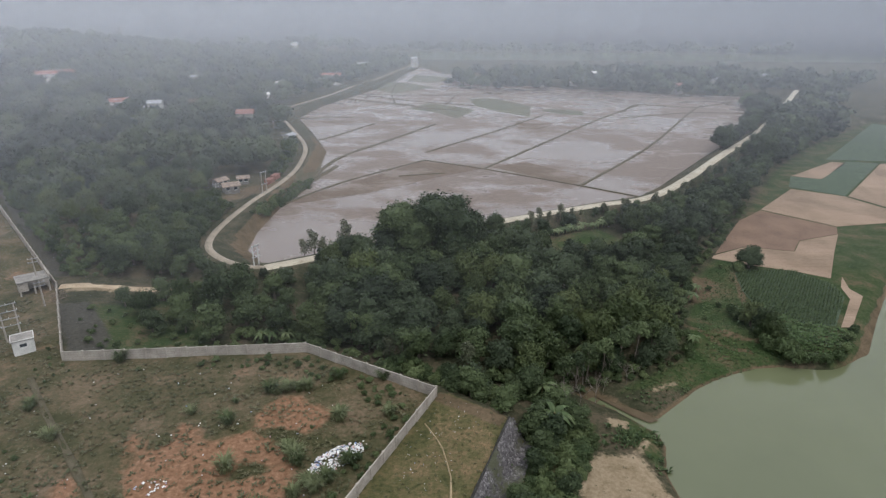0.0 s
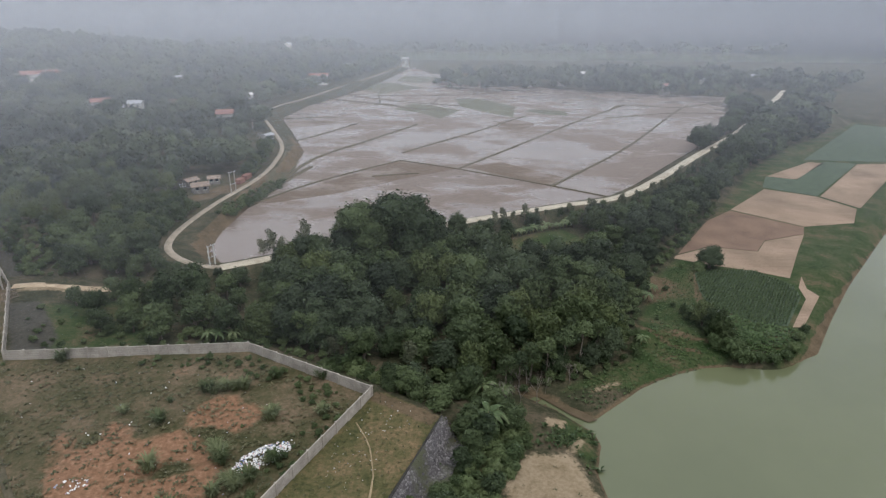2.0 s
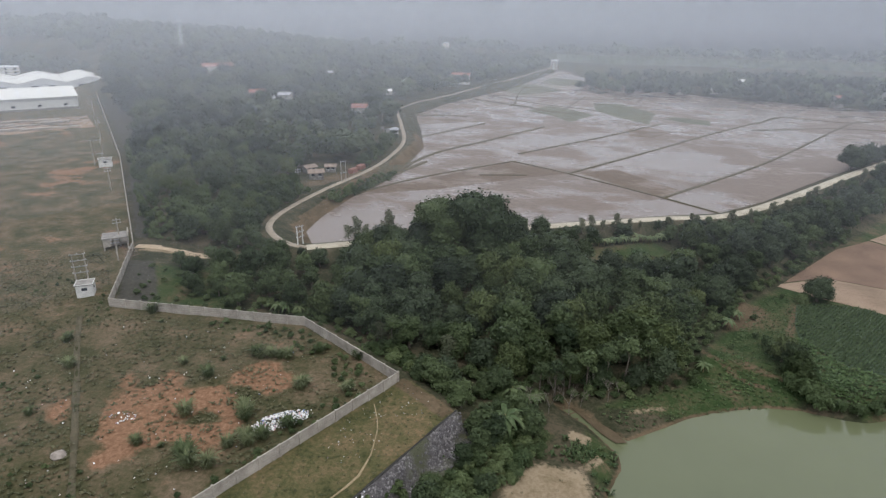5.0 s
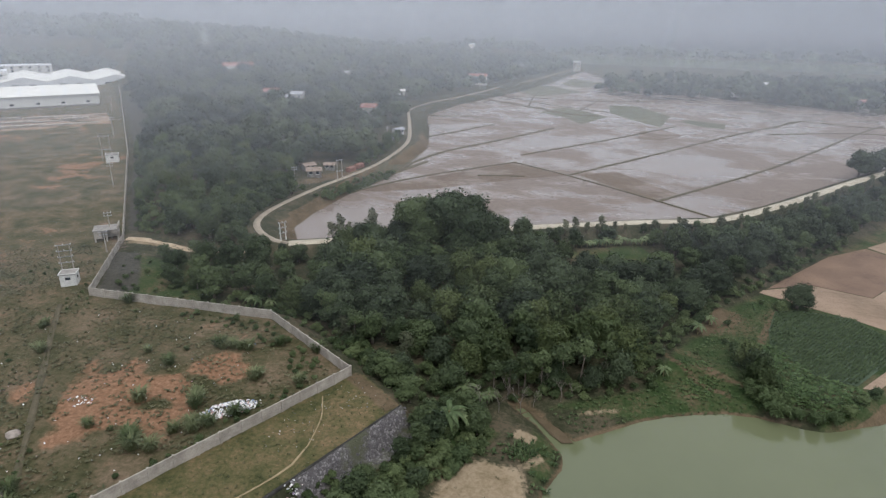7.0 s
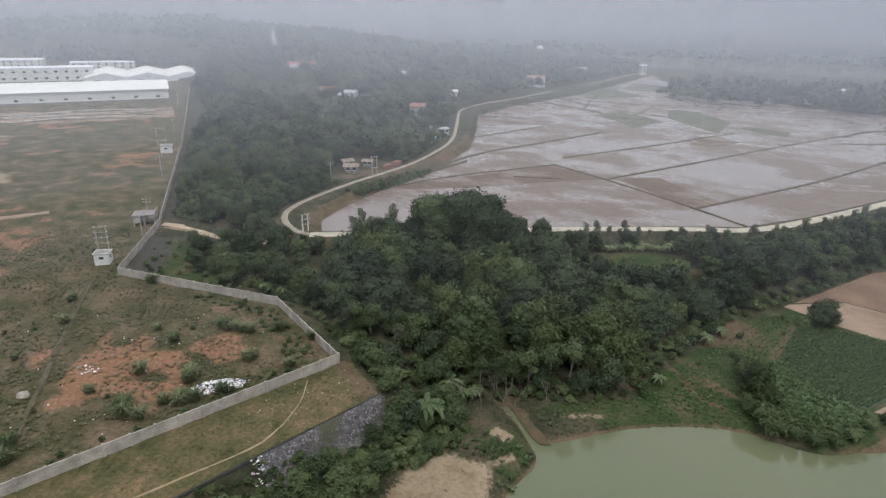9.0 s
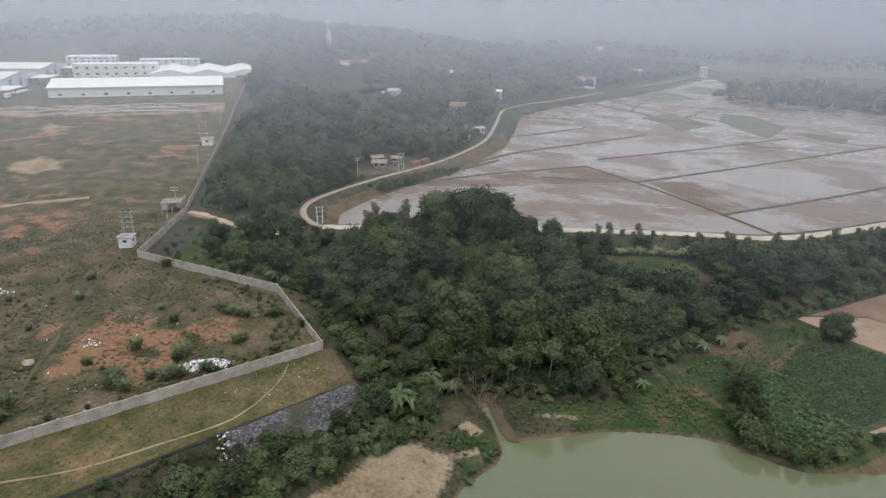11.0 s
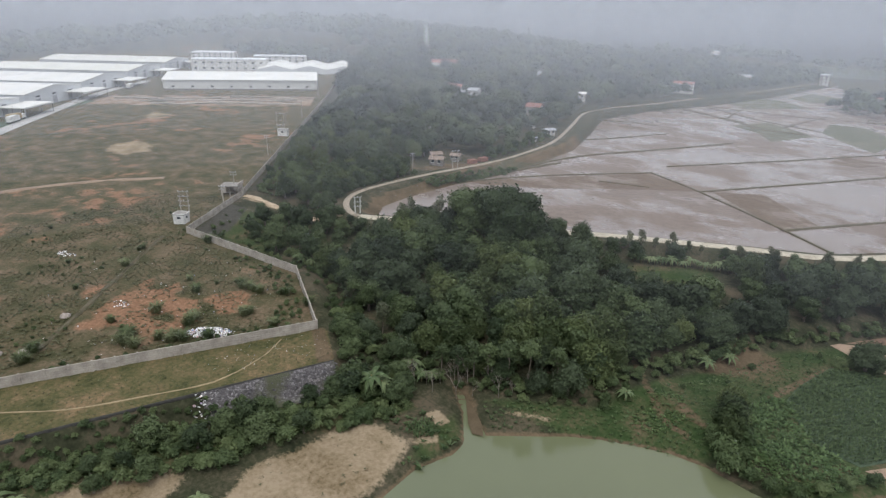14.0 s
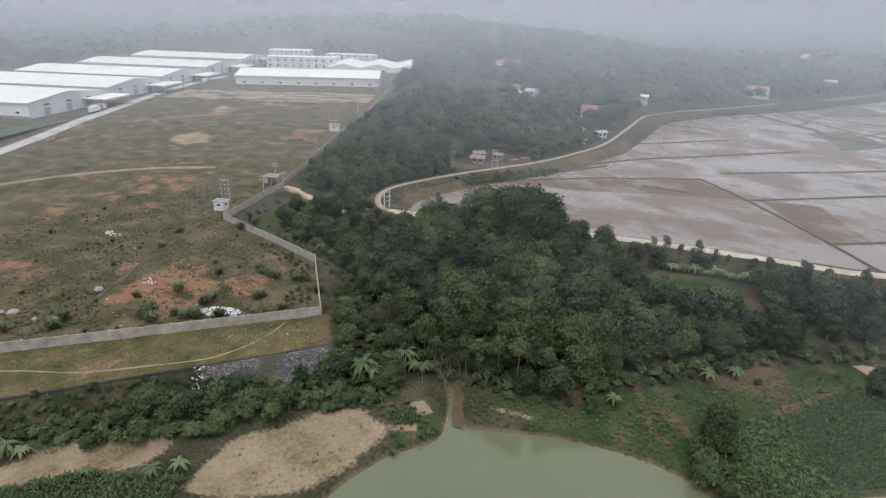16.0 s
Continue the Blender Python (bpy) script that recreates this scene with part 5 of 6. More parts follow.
GROVE = [(6, 103), (-24, 119), (-46, 120), (-62, 119), (-77, 130), (-74, 138), (-62, 142), (-52, 143), (-34, 151), (-28, 156), (12, 180), (32, 188), (57, 200), (80, 209), (103, 234), (141, 286), (182, 342), (196, 340), (152, 288), (116, 232), (82, 185), (66, 166), (60, 150), (55, 134), (52, 121), (40, 114), (26, 116)]
CLEARING = [(27, 180), (50, 196), (59, 190), (50, 168), (38, 166)]
for x, y in scatter(GROVE, 5.2, 3, (CLEARING,)):
    east = x > 62
    front = (y - 100) < 26 + 0.25 * x
    v = noise.noise((x * 0.06, y * 0.06, 7)) + rng.uniform(-0.35, 0.35)
    if x < -30 and y < 142:
        kind = "acacia" if v > -0.25 else "mid"
    elif east:
        kind = "dark" if v < 0.25 else "mid"
    elif front and v > 0.42:
        kind = "thin"
    else:
        kind = "dark" if v < -0.08 else "mid" if v < 0.2 else "light" if v < 0.42 else "acacia"
    edge_ = -float(area_distance(GROVE, np.array([x]), np.array([y]))[0])
    s = (rng.uniform(0.62, 0.95) if rng.random() < 0.6 else rng.uniform(0.95, 1.22)) * (0.85 if edge_ < 4 else 1.0) * (0.95 if x < -30 else 1.0)
    if y > 292:
        s *= 1.35
    elif x > 12 or -49 < x < -34:
        low = 11.6 + 0.3 * float(line_distance(ROAD_EAST, np.array([x]), np.array([y]))[0]) - ground_at(x, y)
        s = min(s, max(0.28, low / 10))
    stand(kind, x, y, s)
for kind, x, y, s in (("big", 0, 166, 1.14), ("big", -10, 164, 0.95), ("bigdark", -15, 158, 0.85), ("bigdark", 8, 169, 0.95), ("bigdark", 4, 158, 0.8), ("bigdark", -22, 157, 0.7), ("bigdark", -27, 156.5, 0.6), ("bigdark", -32, 154, 0.38), ("light", 44, 131, 1.15), ("light", 40, 126, 1.1), ("light", 48, 136, 1.15), ("light", 35, 121, 1.0), ("light", 30, 132, 1.0), ("mid", 53, 141, 1.15), ("light", 50, 127, 1.0), ("dark", 16, 182, 0.75), ("bigdark", 71, 172, 0.7), ("bigdark", 64, 158, 0.65), ("bigdark", 84, 196, 0.6), ("tall", 34, 113, 0.95), ("tall", 37.5, 114.6, 1.05), ("tall", 30.6, 112.4, 0.9), ("tall", 28, 110.6, 0.85), ("tall", 41.4, 116, 1.0), ("tall", 25, 108.4, 0.8), ("tall", 46, 119.4, 0.9), ("tall", -8, 113.6, 0.85), ("tall", -16, 118, 0.9), ("tall", -20, 120.6, 0.8), ("tall", -12, 116.6, 0.8)):
    stand(kind, x, y, s)
for x, y, s in ((-37, 163.5, 1.05), (-39.5, 162.5, 0.8), (-28.5, 168, 1.25), (-34.5, 164, 0.7)):
    stand("thin", x, y, s, "sparse pale sapling beside the flooded paddy")
for x, y in scatter([(136, 312), (180, 374), (222, 450), (236, 500), (246, 490), (232, 440), (188, 366), (146, 306)], 5.5, 52) + scatter([(146, 298), (190, 356), (222, 402), (232, 396), (202, 345), (160, 296)], 5.5, 53):
    stand(rng.choice(("dark", "dark", "mid")), x, y, rng.uniform(0.8, 1.3), "dark tall tree over the far dyke road")
# young trees along the dyke road
DYKE = smooth_line(ROAD_EAST[1:8], 4)
for i in range(105):
    q = DYKE[int(len(DYKE) * (i + rng.random()) / 105)]
    kind = rng.choice(("thin", "thin", "shrub", "acacia"))
    stand(kind, q[0] + 3.4 + rng.uniform(0, 2.2), q[1] - 3.2 - rng.uniform(0, 2), rng.uniform(0.6, 1.0) if kind == "shrub" else rng.uniform(0.3, 0.45) if kind == "acacia" else rng.uniform(0.42, 0.8), "young ragged roadside tree on the dyke")
for x, y, s in ((-62.5, 149.2, 0.6), (-66.6, 153.6, 0.66), (-71, 159.5, 0.74), (-74.6, 166.5, 0.8), (-75, 174.5, 0.8), (-57.5, 146.8, 0.46), (-70, 151, 0.7), (-53, 146.6, 0.4), (-76, 182, 0.75), (-75, 191, 0.7)):
    stand("mid", x, y, s, "leafy tree at the bend of the paddy road")
for i in range(14):
    stand("shrub", -63.5 + i * 0.6 + rng.uniform(-1, 1), 196 + i * 4.2 + rng.uniform(-2, 2), rng.uniform(0.7, 1.2), "low shrub on the paddy bank")
thicket("shrub", [(x, y, rng.uniform(0.5, 0.95)) for x, y in scatter([(-64.5, 203), (-61.5, 202), (-56.5, 243), (-59, 245)], 1.3, 54)], "dark green reeds and shrubs on the paddy bank")
# trees and bushes close to the outer side of the paddy road
WEST_SIDE = smooth_line(ROAD_WEST[3:10], 4)
for i in range(46):
    q = WEST_SIDE[int(i / 46 * len(WEST_SIDE))]
    kind = "shrub" if i % 3 == 0 else rng.choice(("mid", "light", "acacia"))
    off = rng.uniform(3.4, 4.6) if kind == "shrub" else rng.uniform(5.0, 9.0)
    x, y = q[0] - off, q[1] + rng.uniform(-4, 4)
    if 205 < y < 246:
        continue
    stand(kind, x, y, rng.uniform(0.8, 1.4) if kind == "shrub" else rng.uniform(0.5, 0.75), "roadside bush beside the paddy road" if kind == "shrub" else "")
# slope below the revetment, banks and field edges
SLOPE = [(-2, 34), (4, 52), (10, 70), (17, 86), (16, 96), (22, 100), (28, 96), (27, 88.5), (22, 80), (17, 64), (8, 46)]
for x, y in scatter(SLOPE, 3.0, 8):
    stand(rng.choice(("bush", "bush", "mid", "acacia")), x, y, rng.uniform(0.45, 0.8) if y > 52 else rng.uniform(0.3, 0.5), "leafy bush on the slope below the strip", 0.85)
thicket("shrub", [(x, y, rng.uniform(0.5, 1.1)) for x, y in scatter(SLOPE, 1.7, 18)], "dense green scrub on the slope below the strip")
thicket("shrub", [(x, y, rng.uniform(0.3, 0.7)) for x, y in scatter([(-24, -6), (-7.4, 37), (-1, 54), (4.4, 67.6), (7.6, 74), (9.6, 71), (5, 56), (0, 44), (-6, 30), (-18, -8)], 1.1, 19)], "low scrub grown over the lower revetment")
for x, y in scatter([(2, 100), (14, 94), (24, 102), (25, 108), (12, 108)], 3.0, 9):
    stand(rng.choice(("shrub", "mid")), x, y, rng.uniform(0.35, 0.8) if rng.random() < 0.7 else 0.3)
stand("bigdark", 91.8, 172, 0.56, "round dark tree alone at the field edge")
for x, y in ((87.5, 169), (88.5, 171)):
    stand("bush", x, y, 0.6, "low bush beside the lone field tree")
for x, y, s in ((76.4, 130.6, 0.78), (75.2, 134.6, 0.7), (77.4, 127.4, 0.62)):
    stand("light", x, y, s, "tall feathery bamboo at the edge of the headland")
for x, y, s in ((74.2, 138.6, 0.75), (73.6, 141.5, 0.6), (75.4, 126.2, 0.8), (78.2, 123.6, 1.05), (79.6, 121.6, 0.95), (80.6, 124.6, 0.6), (83, 121.2, 0.62), (86.4, 121, 0.6), (90, 122.4, 0.6), (93, 125, 0.55), (96, 128.6, 0.5), (99, 132, 0.5), (77.2, 133.4, 0.8), (79.4, 128.6, 0.75)):
    stand("bush", x, y, s)
VINES = [(79, 134.4), (77.6, 142), (79.4, 147), (83, 147), (89, 136.6), (96, 133.4), (98, 131.4), (94, 125), (88, 121.4), (82, 122)]
for x, y in scatter(VINES, 2.6, 31):
    stand("bush", x, y, rng.uniform(0.08, 0.2), "low leafy vine clump on the headland", 0.8)
for x, y in scatter([(56, 120), (62, 138), (72, 158), (80, 172), (86, 176), (83, 150), (74, 130), (66, 122)], 9, 33):
    stand("shrub", x, y, rng.uniform(0.25, 0.6), "low weed clump on the river meadow")
thicket("shrub", [(x, y, rng.uniform(0.3, 0.7)) for x, y in scatter([(-86, 130), (-74, 112), (-48, 116), (-30, 114), (0, 101), (2, 104), (-46, 123), (-66, 127)], 3.2, 35)], "low scrub outside the wall")

# undergrowth at the foot of the grove
FRONT = [(2, 101), (-24, 117), (-46, 122), (-44, 127), (-22, 122), (6, 107), (26, 120), (40, 118), (52, 125), (56, 138), (62, 152), (68, 166), (84, 186), (112, 229), (118, 232), (88, 186), (73, 166), (66, 152), (60, 136), (55, 121), (42, 112), (30, 110), (22, 103), (12, 97)]
thicket("shrub", [(x, y, rng.uniform(0.5, 1.25)) for x, y in scatter(FRONT, 2.1, 37)], "shady undergrowth at the foot of the grove")

# near edge of the western woods, one tree at a time
WEST_NEAR = [(-95, 146), (-82, 146), (-70, 152), (-77, 178), (-77, 205), (-92, 208), (-92, 240), (-130, 236), (-160, 228), (-130, 190)]
for x, y in scatter(WEST_NEAR, 6.0, 12):
    if -(x + 95) * 0.72 + (y - 146) * -0.69 > -6:
        continue
    stand(rng.choice(("mid", "acacia", "light", "mid")), x, y, rng.uniform(0.75, 1.0))

STRIP_WEST = [(-95, 143), (-84, 146), (-134, 196), (-172, 236), (-182, 236), (-112, 162)]
thicket("shrub", [(x, y, rng.uniform(0.5, 1.2)) for x, y in scatter(STRIP_WEST, 2.4, 14)], "low dark scrub between the site wall and the woods")
for x, y in scatter(STRIP_WEST, 6.5, 16):
    stand("acacia", x, y, rng.uniform(0.35, 0.6), "small acacia tree below the site wall")
for x, y in scatter([(-76, 152), (-73, 163), (-77, 176), (-77, 206), (-88, 206), (-92, 150)], 4.6, 15):
    stand(rng.choice(("mid", "acacia", "dark")), x, y, rng.uniform(0.6, 0.85), "leafy tree close to the paddy road")

# ---- woods seen from far ----
def woods(name, poly, gap, seed, sprays, size, r, h, label, keep_off=()):
    gen = np.random.default_rng(seed)
    pts = np.array(scatter(poly, gap, seed, keep_off))
    z = land(pts[:, 0], pts[:, 1])
    shapes = []
    for s in range(6):
        lobes = crown_lobes(gen, r, h * 0.2, h, 6)
        shapes.append(np.concatenate([leaves(gen, lobes, sprays, size), core_mesh(gen, lobes[:1], 0.8)]))
    quads, tones = [], []
    for (x, y), zz in zip(pts, z):
        q = shapes[gen.integers(6)] * (gen.uniform(0.6, 1.2) if gen.random() < 0.8 else gen.uniform(1.2, 1.6))
        a = gen.uniform(0, 6.283)
        rot = np.array([[math.cos(a), -math.sin(a), 0], [math.sin(a), math.cos(a), 0], [0, 0, 1]])
        quads.append(q @ rot.T + np.array([x, y, zz - 0.3]))
        t = np.clip(0.5 + 0.9 * noise.noise((x * 0.02, y * 0.02, 3)) + gen.uniform(-0.6, 0.6), 0, 1)
        tones.append(np.full(len(q), t))
    ob = new(name, quads_mesh(name, np.concatenate(quads), M_WOODS, np.concatenate(tones)))
    return tagged(ob, label, "woods", kind="stuff")


PLOTS = [[(-300, 466), (-278, 484), (-270, 468), (-292, 454)], [(-200, 352), (-186, 348), (-186, 374), (-200, 376)], [(-176, 342), (-160, 338), (-160, 364), (-176, 366)], [(-154, 358), (-144, 356), (-145, 378), (-154, 378)], [(-118, 334), (-104, 332), (-106, 356), (-119, 358)], [(-94, 220), (-70, 208), (-66, 246), (-90, 246)], [(-90, 290), (-66, 280), (-70, 330), (-90, 330)], [(-135, 424), (-116, 420), (-116, 434), (-135, 436)], [(-114, 552), (-88, 552), (-88, 572), (-114, 572)]]
woods("woods", [(-134, 190), (-92, 240), (-78, 246), (-74, 300), (-92, 356), (-116, 412), (-112, 440), (-400, 480), (-395, 458), (-172, 234)], 7.2, 41, 520, 0.8, 5.2, 9.5, "dense dark broadleaf woods beside the works", PLOTS)
woods("far_woods", [(-112, 440), (-106, 480), (-78, 590), (-50, 800), (-60, 900), (-300, 900), (-480, 860), (-620, 760), (-405, 470)], 8.5, 42, 120, 1.6, 5.4, 11.0, "hazy woods on the low hill", PLOTS)
woods("far_woods", [(-640, 500), (-430, 480), (-640, 780), (-960, 860), (-1050, 600), (-800, 480)], 12, 43, 60, 2.6, 8.0, 13.0, "hazy woods on the far ridge")
woods("far_woods", [(-650, 520), (-730, 540), (-750, 300), (-570, 60), (-800, -20), (-1500, 60), (-1650, 700), (-1050, 640), (-800, 480)], 20, 47, 60, 3.6, 11.0, 14.0, "hazy woods on the hills behind the works")
woods("far_woods", [(0, 606), (56, 566), (112, 590), (236, 520), (262, 548), (330, 560), (420, 620), (300, 720), (160, 700), (20, 690)], 9, 44, 90, 1.7, 5.4, 11.0, "hazy belt of trees beyond the paddies")
woods("far_woods", [(184, 352), (200, 344), (236, 372), (262, 412), (318, 505), (400, 640), (330, 556), (240, 436)], 8, 45, 110, 1.5, 5.4, 11.0, "dark trees along the far river bend")
woods("far_woods", [(-500, 1110), (600, 1090), (700, 1300), (-600, 1400)], 26, 46, 50, 4.5, 12.0, 12.0, "faint trees across the far river")


# ---- banana plants, dead trees, crops and grass ----
def banana_mesh(seed):
    gen = np.random.default_rng(seed)
    quads = []
    for i in range(11):
        a, lift = 6.283 * i / 11 + gen.uniform(-0.3, 0.3), gen.uniform(0.5, 1.25)
        d, s = np.array([math.cos(a), math.sin(a), 0]), np.array([-math.sin(a), math.cos(a), 0])
        pts = []
        for j in range(7):
            t = j / 6
            pts.append((np.array([0, 0, 2.4]) + d * 2.5 * t + np.array([0, 0, 1]) * (2.2 * lift * t - 2.6 * t * t), 0.36 * math.sin(math.pi * min(1, 0.12 + 0.9 * t)) + 0.02))
        for (p, w), (q, v) in zip(pts[:-1], pts[1:]):
            for sd in (-1, 1):
                quads.append([p, q, q + sd * s * v - np.array([0, 0, 0.12]), p + sd * s * w - np.array([0, 0, 0.12])])
    return quads_mesh("leaves", np.array(quads), M_BANANA)


BANANAS = [banana_mesh(s) for s in (1, 2, 3)]
STEM = shared("stem", tube(bmesh.new(), (0, 0, -0.3), (0, 0, 2.6), 0.17, 0.11, 8), plain("banana_stem", (0.12, 0.12, 0.05), (0.24, 0.2, 0.1), 2))
spots = [(20.4, 93.0, 1.45), (21.8, 94.4, 1.2), (20, 104.6, 1.3), (19.4, 94.6, 0.9), (-28.4, 122, 1.0), (-30.5, 121, 0.9), (-37.9, 121, 1.0), (-40, 120.6, 0.9), (-35, 121.5, 0.85), (20.8, 51.9, 0.8), (22.3, 55.8, 0.8), (1.8, 35.3, 1.0), (3.4, 37, 0.8), (-0.5, 33.5, 0.9), (9, 50, 0.6), (23.5, 104, 0.9), (66, 148, 0.9), (58, 126, 0.8), (14, 44, 0.6), (24.6, 106, 0.8), (69, 154, 0.8)]
spots += [(31 + 1.45 * i + rng.uniform(-0.5, 0.5), 184.5 + 0.72 * i + rng.uniform(-0.8, 0.8), rng.uniform(0.65, 0.95)) for i in range(18)]
for x, y, s in spots:
    ob = thing("banana_plant", pose(x, y, ground_at(x, y), 0, 0, rng.uniform(0, 360)) @ Matrix.Scale(s, 4), "banana plant with broad arching green leaves", "banana plant", "banana plants")
    for nm, me_ in (("stem", STEM), ("leaves", rng.choice(BANANAS))):
        new(nm, me_).parent = ob


def bare_mesh(seed, h):
    gen = np.random.default_rng(seed)
    bm = bmesh.new()

    def grow(a, d, ln, r, deep):
        b = a + d * ln
        tube(bm, a, b, r, r * 0.65, 5)
        if deep:
            for i in range(3):
                nd = (d + Vector(gen.uniform(-0.6, 0.6, 3)) + Vector((0, 0, 0.15))).normalized()
                grow(a.lerp(b, gen.uniform(0.6, 1.0)), nd, ln * gen.uniform(0.5, 0.75), r * 0.55, deep - 1)

    grow(Vector((0, 0, -0.3)), Vector((0.05, 0.03, 1)).normalized(), h * 0.45, 0.075, 4)
    return shared("branches", bm, plain("grey_dead_wood", (0.13, 0.11, 0.09), (0.25, 0.22, 0.19), 2))


BARE = [bare_mesh(s, 6.5) for s in (1, 2, 3)]
for x, y in scatter([(22, 100), (26, 112), (34, 114), (46, 119), (40, 112), (31, 103)], 2.6, 51):
    me_ = rng.choice(BARE)
    ob = tagged(new("bare_tree", me_), "leafless grey tree at the edge of the grove", "tree")
    ob.matrix_world = pose(x, y, ground_at(x, y), 0, 0, rng.uniform(0, 360)) @ Matrix.Scale(rng.uniform(0.6, 1.25), 4)


def blades(name, spots_, mat, label, category, high, wide, each, lean=0.5, seed=1):
    """Tufts of narrow blades; spots_ holds x, y, size, tone."""
    gen = np.random.default_rng(seed)
    pts = np.array(spots_)
    z = land(pts[:, 0], pts[:, 1])
    quads, tones = [], []
    for (x, y, s, tone), zz in zip(pts, z):
        a = gen.uniform(0, 6.283, each)
        d = np.stack([np.cos(a), np.sin(a), np.zeros(each)], -1)
        side = np.stack([-np.sin(a), np.cos(a), np.zeros(each)], -1) * wide * s / 2
        base = np.array([x, y, zz - 0.05]) + d * gen.uniform(0, 0.35, (each, 1)) * s
        hh = high * s * gen.uniform(0.6, 1.15, (each, 1))
        out = d * hh * lean * gen.uniform(0.3, 1.3, (each, 1))
        mid = base + out * 0.45 + np.array([0, 0, 1]) * hh * 0.75
        tip = base + out * 1.25 + np.array([0, 0, 1]) * hh * 0.85
        quads.append(np.stack([base, mid - side, tip, mid + side], 1))
        tones.append(np.clip(tone + gen.uniform(-0.15, 0.15, each), 0, 1))
    ob = new(name, quads_mesh(name, np.concatenate(quads), mat, np.concatenate(tones)))
    return tagged(ob, label, category, kind="stuff")


SITE_NEAR = [(-70, -40), (-30, 38), (-3, 95), (-28, 109), (-74, 104), (-98, 132), (-118, 120), (-112, 20)]
tufts = []
for x, y in scatter(SITE_NEAR, 1.05, 61):
    v = noise.noise((x * 0.09, y * 0.09, 4))
    if v + rng.uniform(-0.25, 0.25) > -0.22:
        tufts.append((x, y, rng.uniform(0.35, 0.85), min(1, max(0, 0.45 + 0.5 * noise.noise((x * 0.05, y * 0.05, 8)) + rng.uniform(-0.2, 0.2)))))
blades("grass", tufts, M_GRASS, "rough dry grass tufts on the waste ground", "grass", 0.5, 0.34, 12, 1.5, 2)
blades("grass", [(x, y, rng.uniform(0.3, 0.6), rng.uniform(0.1, 0.6)) for x, y in scatter(STRIP, 1.1, 63)], M_GRASS, "short patchy grass on the strip", "grass", 0.5, 0.2, 9, 0.9, 3)
blades("grass", [(x, y, rng.uniform(0.4, 0.75), min(1, max(0, 0.3 + noise.noise((x * 0.11, y * 0.11, 5))))) for x, y in scatter([(36, 108), (56, 121), (78, 168), (86, 176), (94, 130), (84, 121), (76, 122), (54, 112.5), (43, 103)], 1.05, 64)], M_CORN, "lush green grass on the river bank", "grass", 0.6, 0.3, 10, 1.2, 4)
blades("grass", [(x, y, rng.uniform(0.5, 0.8), rng.uniform(0.4, 1.0)) for x, y in scatter([(61, 122), (62.5, 131), (66, 133.5), (69, 130), (68, 124), (65.5, 120.5)], 0.7, 68)], M_VINE, "patch of bright fresh grass on the river meadow", "grass", 0.5, 0.3, 10, 1.2, 6)
blades("grass", [(x, y, rng.uniform(0.6, 1.2), rng.uniform(0.0, 0.6)) for x, y in scatter([(14, 58), (20, 84), (27, 92), (33, 98), (40, 96), (40, 86), (37.5, 84), (36, 90), (28, 90), (22, 84), (17, 62)], 1.6, 65)], M_CORN, "weeds and vines below the revetment", "weeds", 0.8, 0.35, 12, 0.9, 5)


def reed_mesh(seed):
    gen = np.random.default_rng(seed)
    a = gen.uniform(0, 6.283, 230)
    d = np.stack([np.cos(a), np.sin(a), np.zeros(230)], -1)
    side = np.stack([-np.sin(a), np.cos(a), np.zeros(230)], -1) * 0.05
    base = d * gen.uniform(0, 0.9, (230, 1))
    hh = gen.uniform(0.9, 2.2, (230, 1))
    out = d * hh * gen.uniform(0.15, 0.75, (230, 1))
    mid, tip = base + out * 0.4 + np.array([0, 0, 1]) * hh * 0.8, base + out * 1.2 + np.array([0, 0, 1]) * hh * 0.85
    return quads_mesh("reed_clump", np.stack([base - [0, 0, 0.1], mid - side, tip, mid + side], 1), M_REED)


M_REED = leafy("reed_blade", (0.055, 0.085, 0.032), (0.19, 0.215, 0.11))
REEDS = [reed_mesh(s) for s in (1, 2, 3)]
reeds = [(-33, 76.3, 1.3), (-23.2, 79.2, 1.2), (-22.4, 78, 1.0), (-17.7, 89.2, 1.2), (-14.2, 78.6, 1.1), (-19.4, 73.6, 1.1), (-17, 74.4, 1.2), (-18.4, 72.4, 1.0), (-24.9, 98, 1.1), (-26.4, 97.6, 1.0), (-28.4, 97.4, 1.1), (-31.5, 97, 1.2), (-30, 96.4, 0.9), (-36.4, 87.8, 1.1), (-9, 91, 1.0), (-11.1, 102, 1.2), (-19.8, 102, 1.0), (-63.9, 106.4, 1.3), (-63.8, 82.7, 1.1), (-43.5, 90, 0.8), (-25.7, 66.6, 1.4), (-24.6, 65.4, 1.3), (-21.6, 66.2, 1.2), (-27.4, 67.6, 1.1), (-21.4, 71.2, 1.0), (-24.4, 81, 1.0), (-17.6, 90.3, 1.0), (-35.7, 67.4, 0.9), (-72.3, 91.2, 0.9), (-34, 52, 1.2), (-36, 41, 1.2), (-31, 49, 1.3)]
reeds += [(x, y, rng.uniform(0.4, 0.8)) for x, y in scatter([(-70, 20), (-34, 36), (-6, 92), (-28, 106), (-72, 102), (-110, 80)], 17, 71)]
for x, y, s in reeds:
    ob = tagged(new("reed_clump", rng.choice(REEDS)), "tall green reed clump on the waste ground", "reeds", "reed clumps")
    ob.matrix_world = pose(x, y, ground_at(x, y), 0, 0, rng.uniform(0, 360)) @ Matrix.Scale(s, 4)


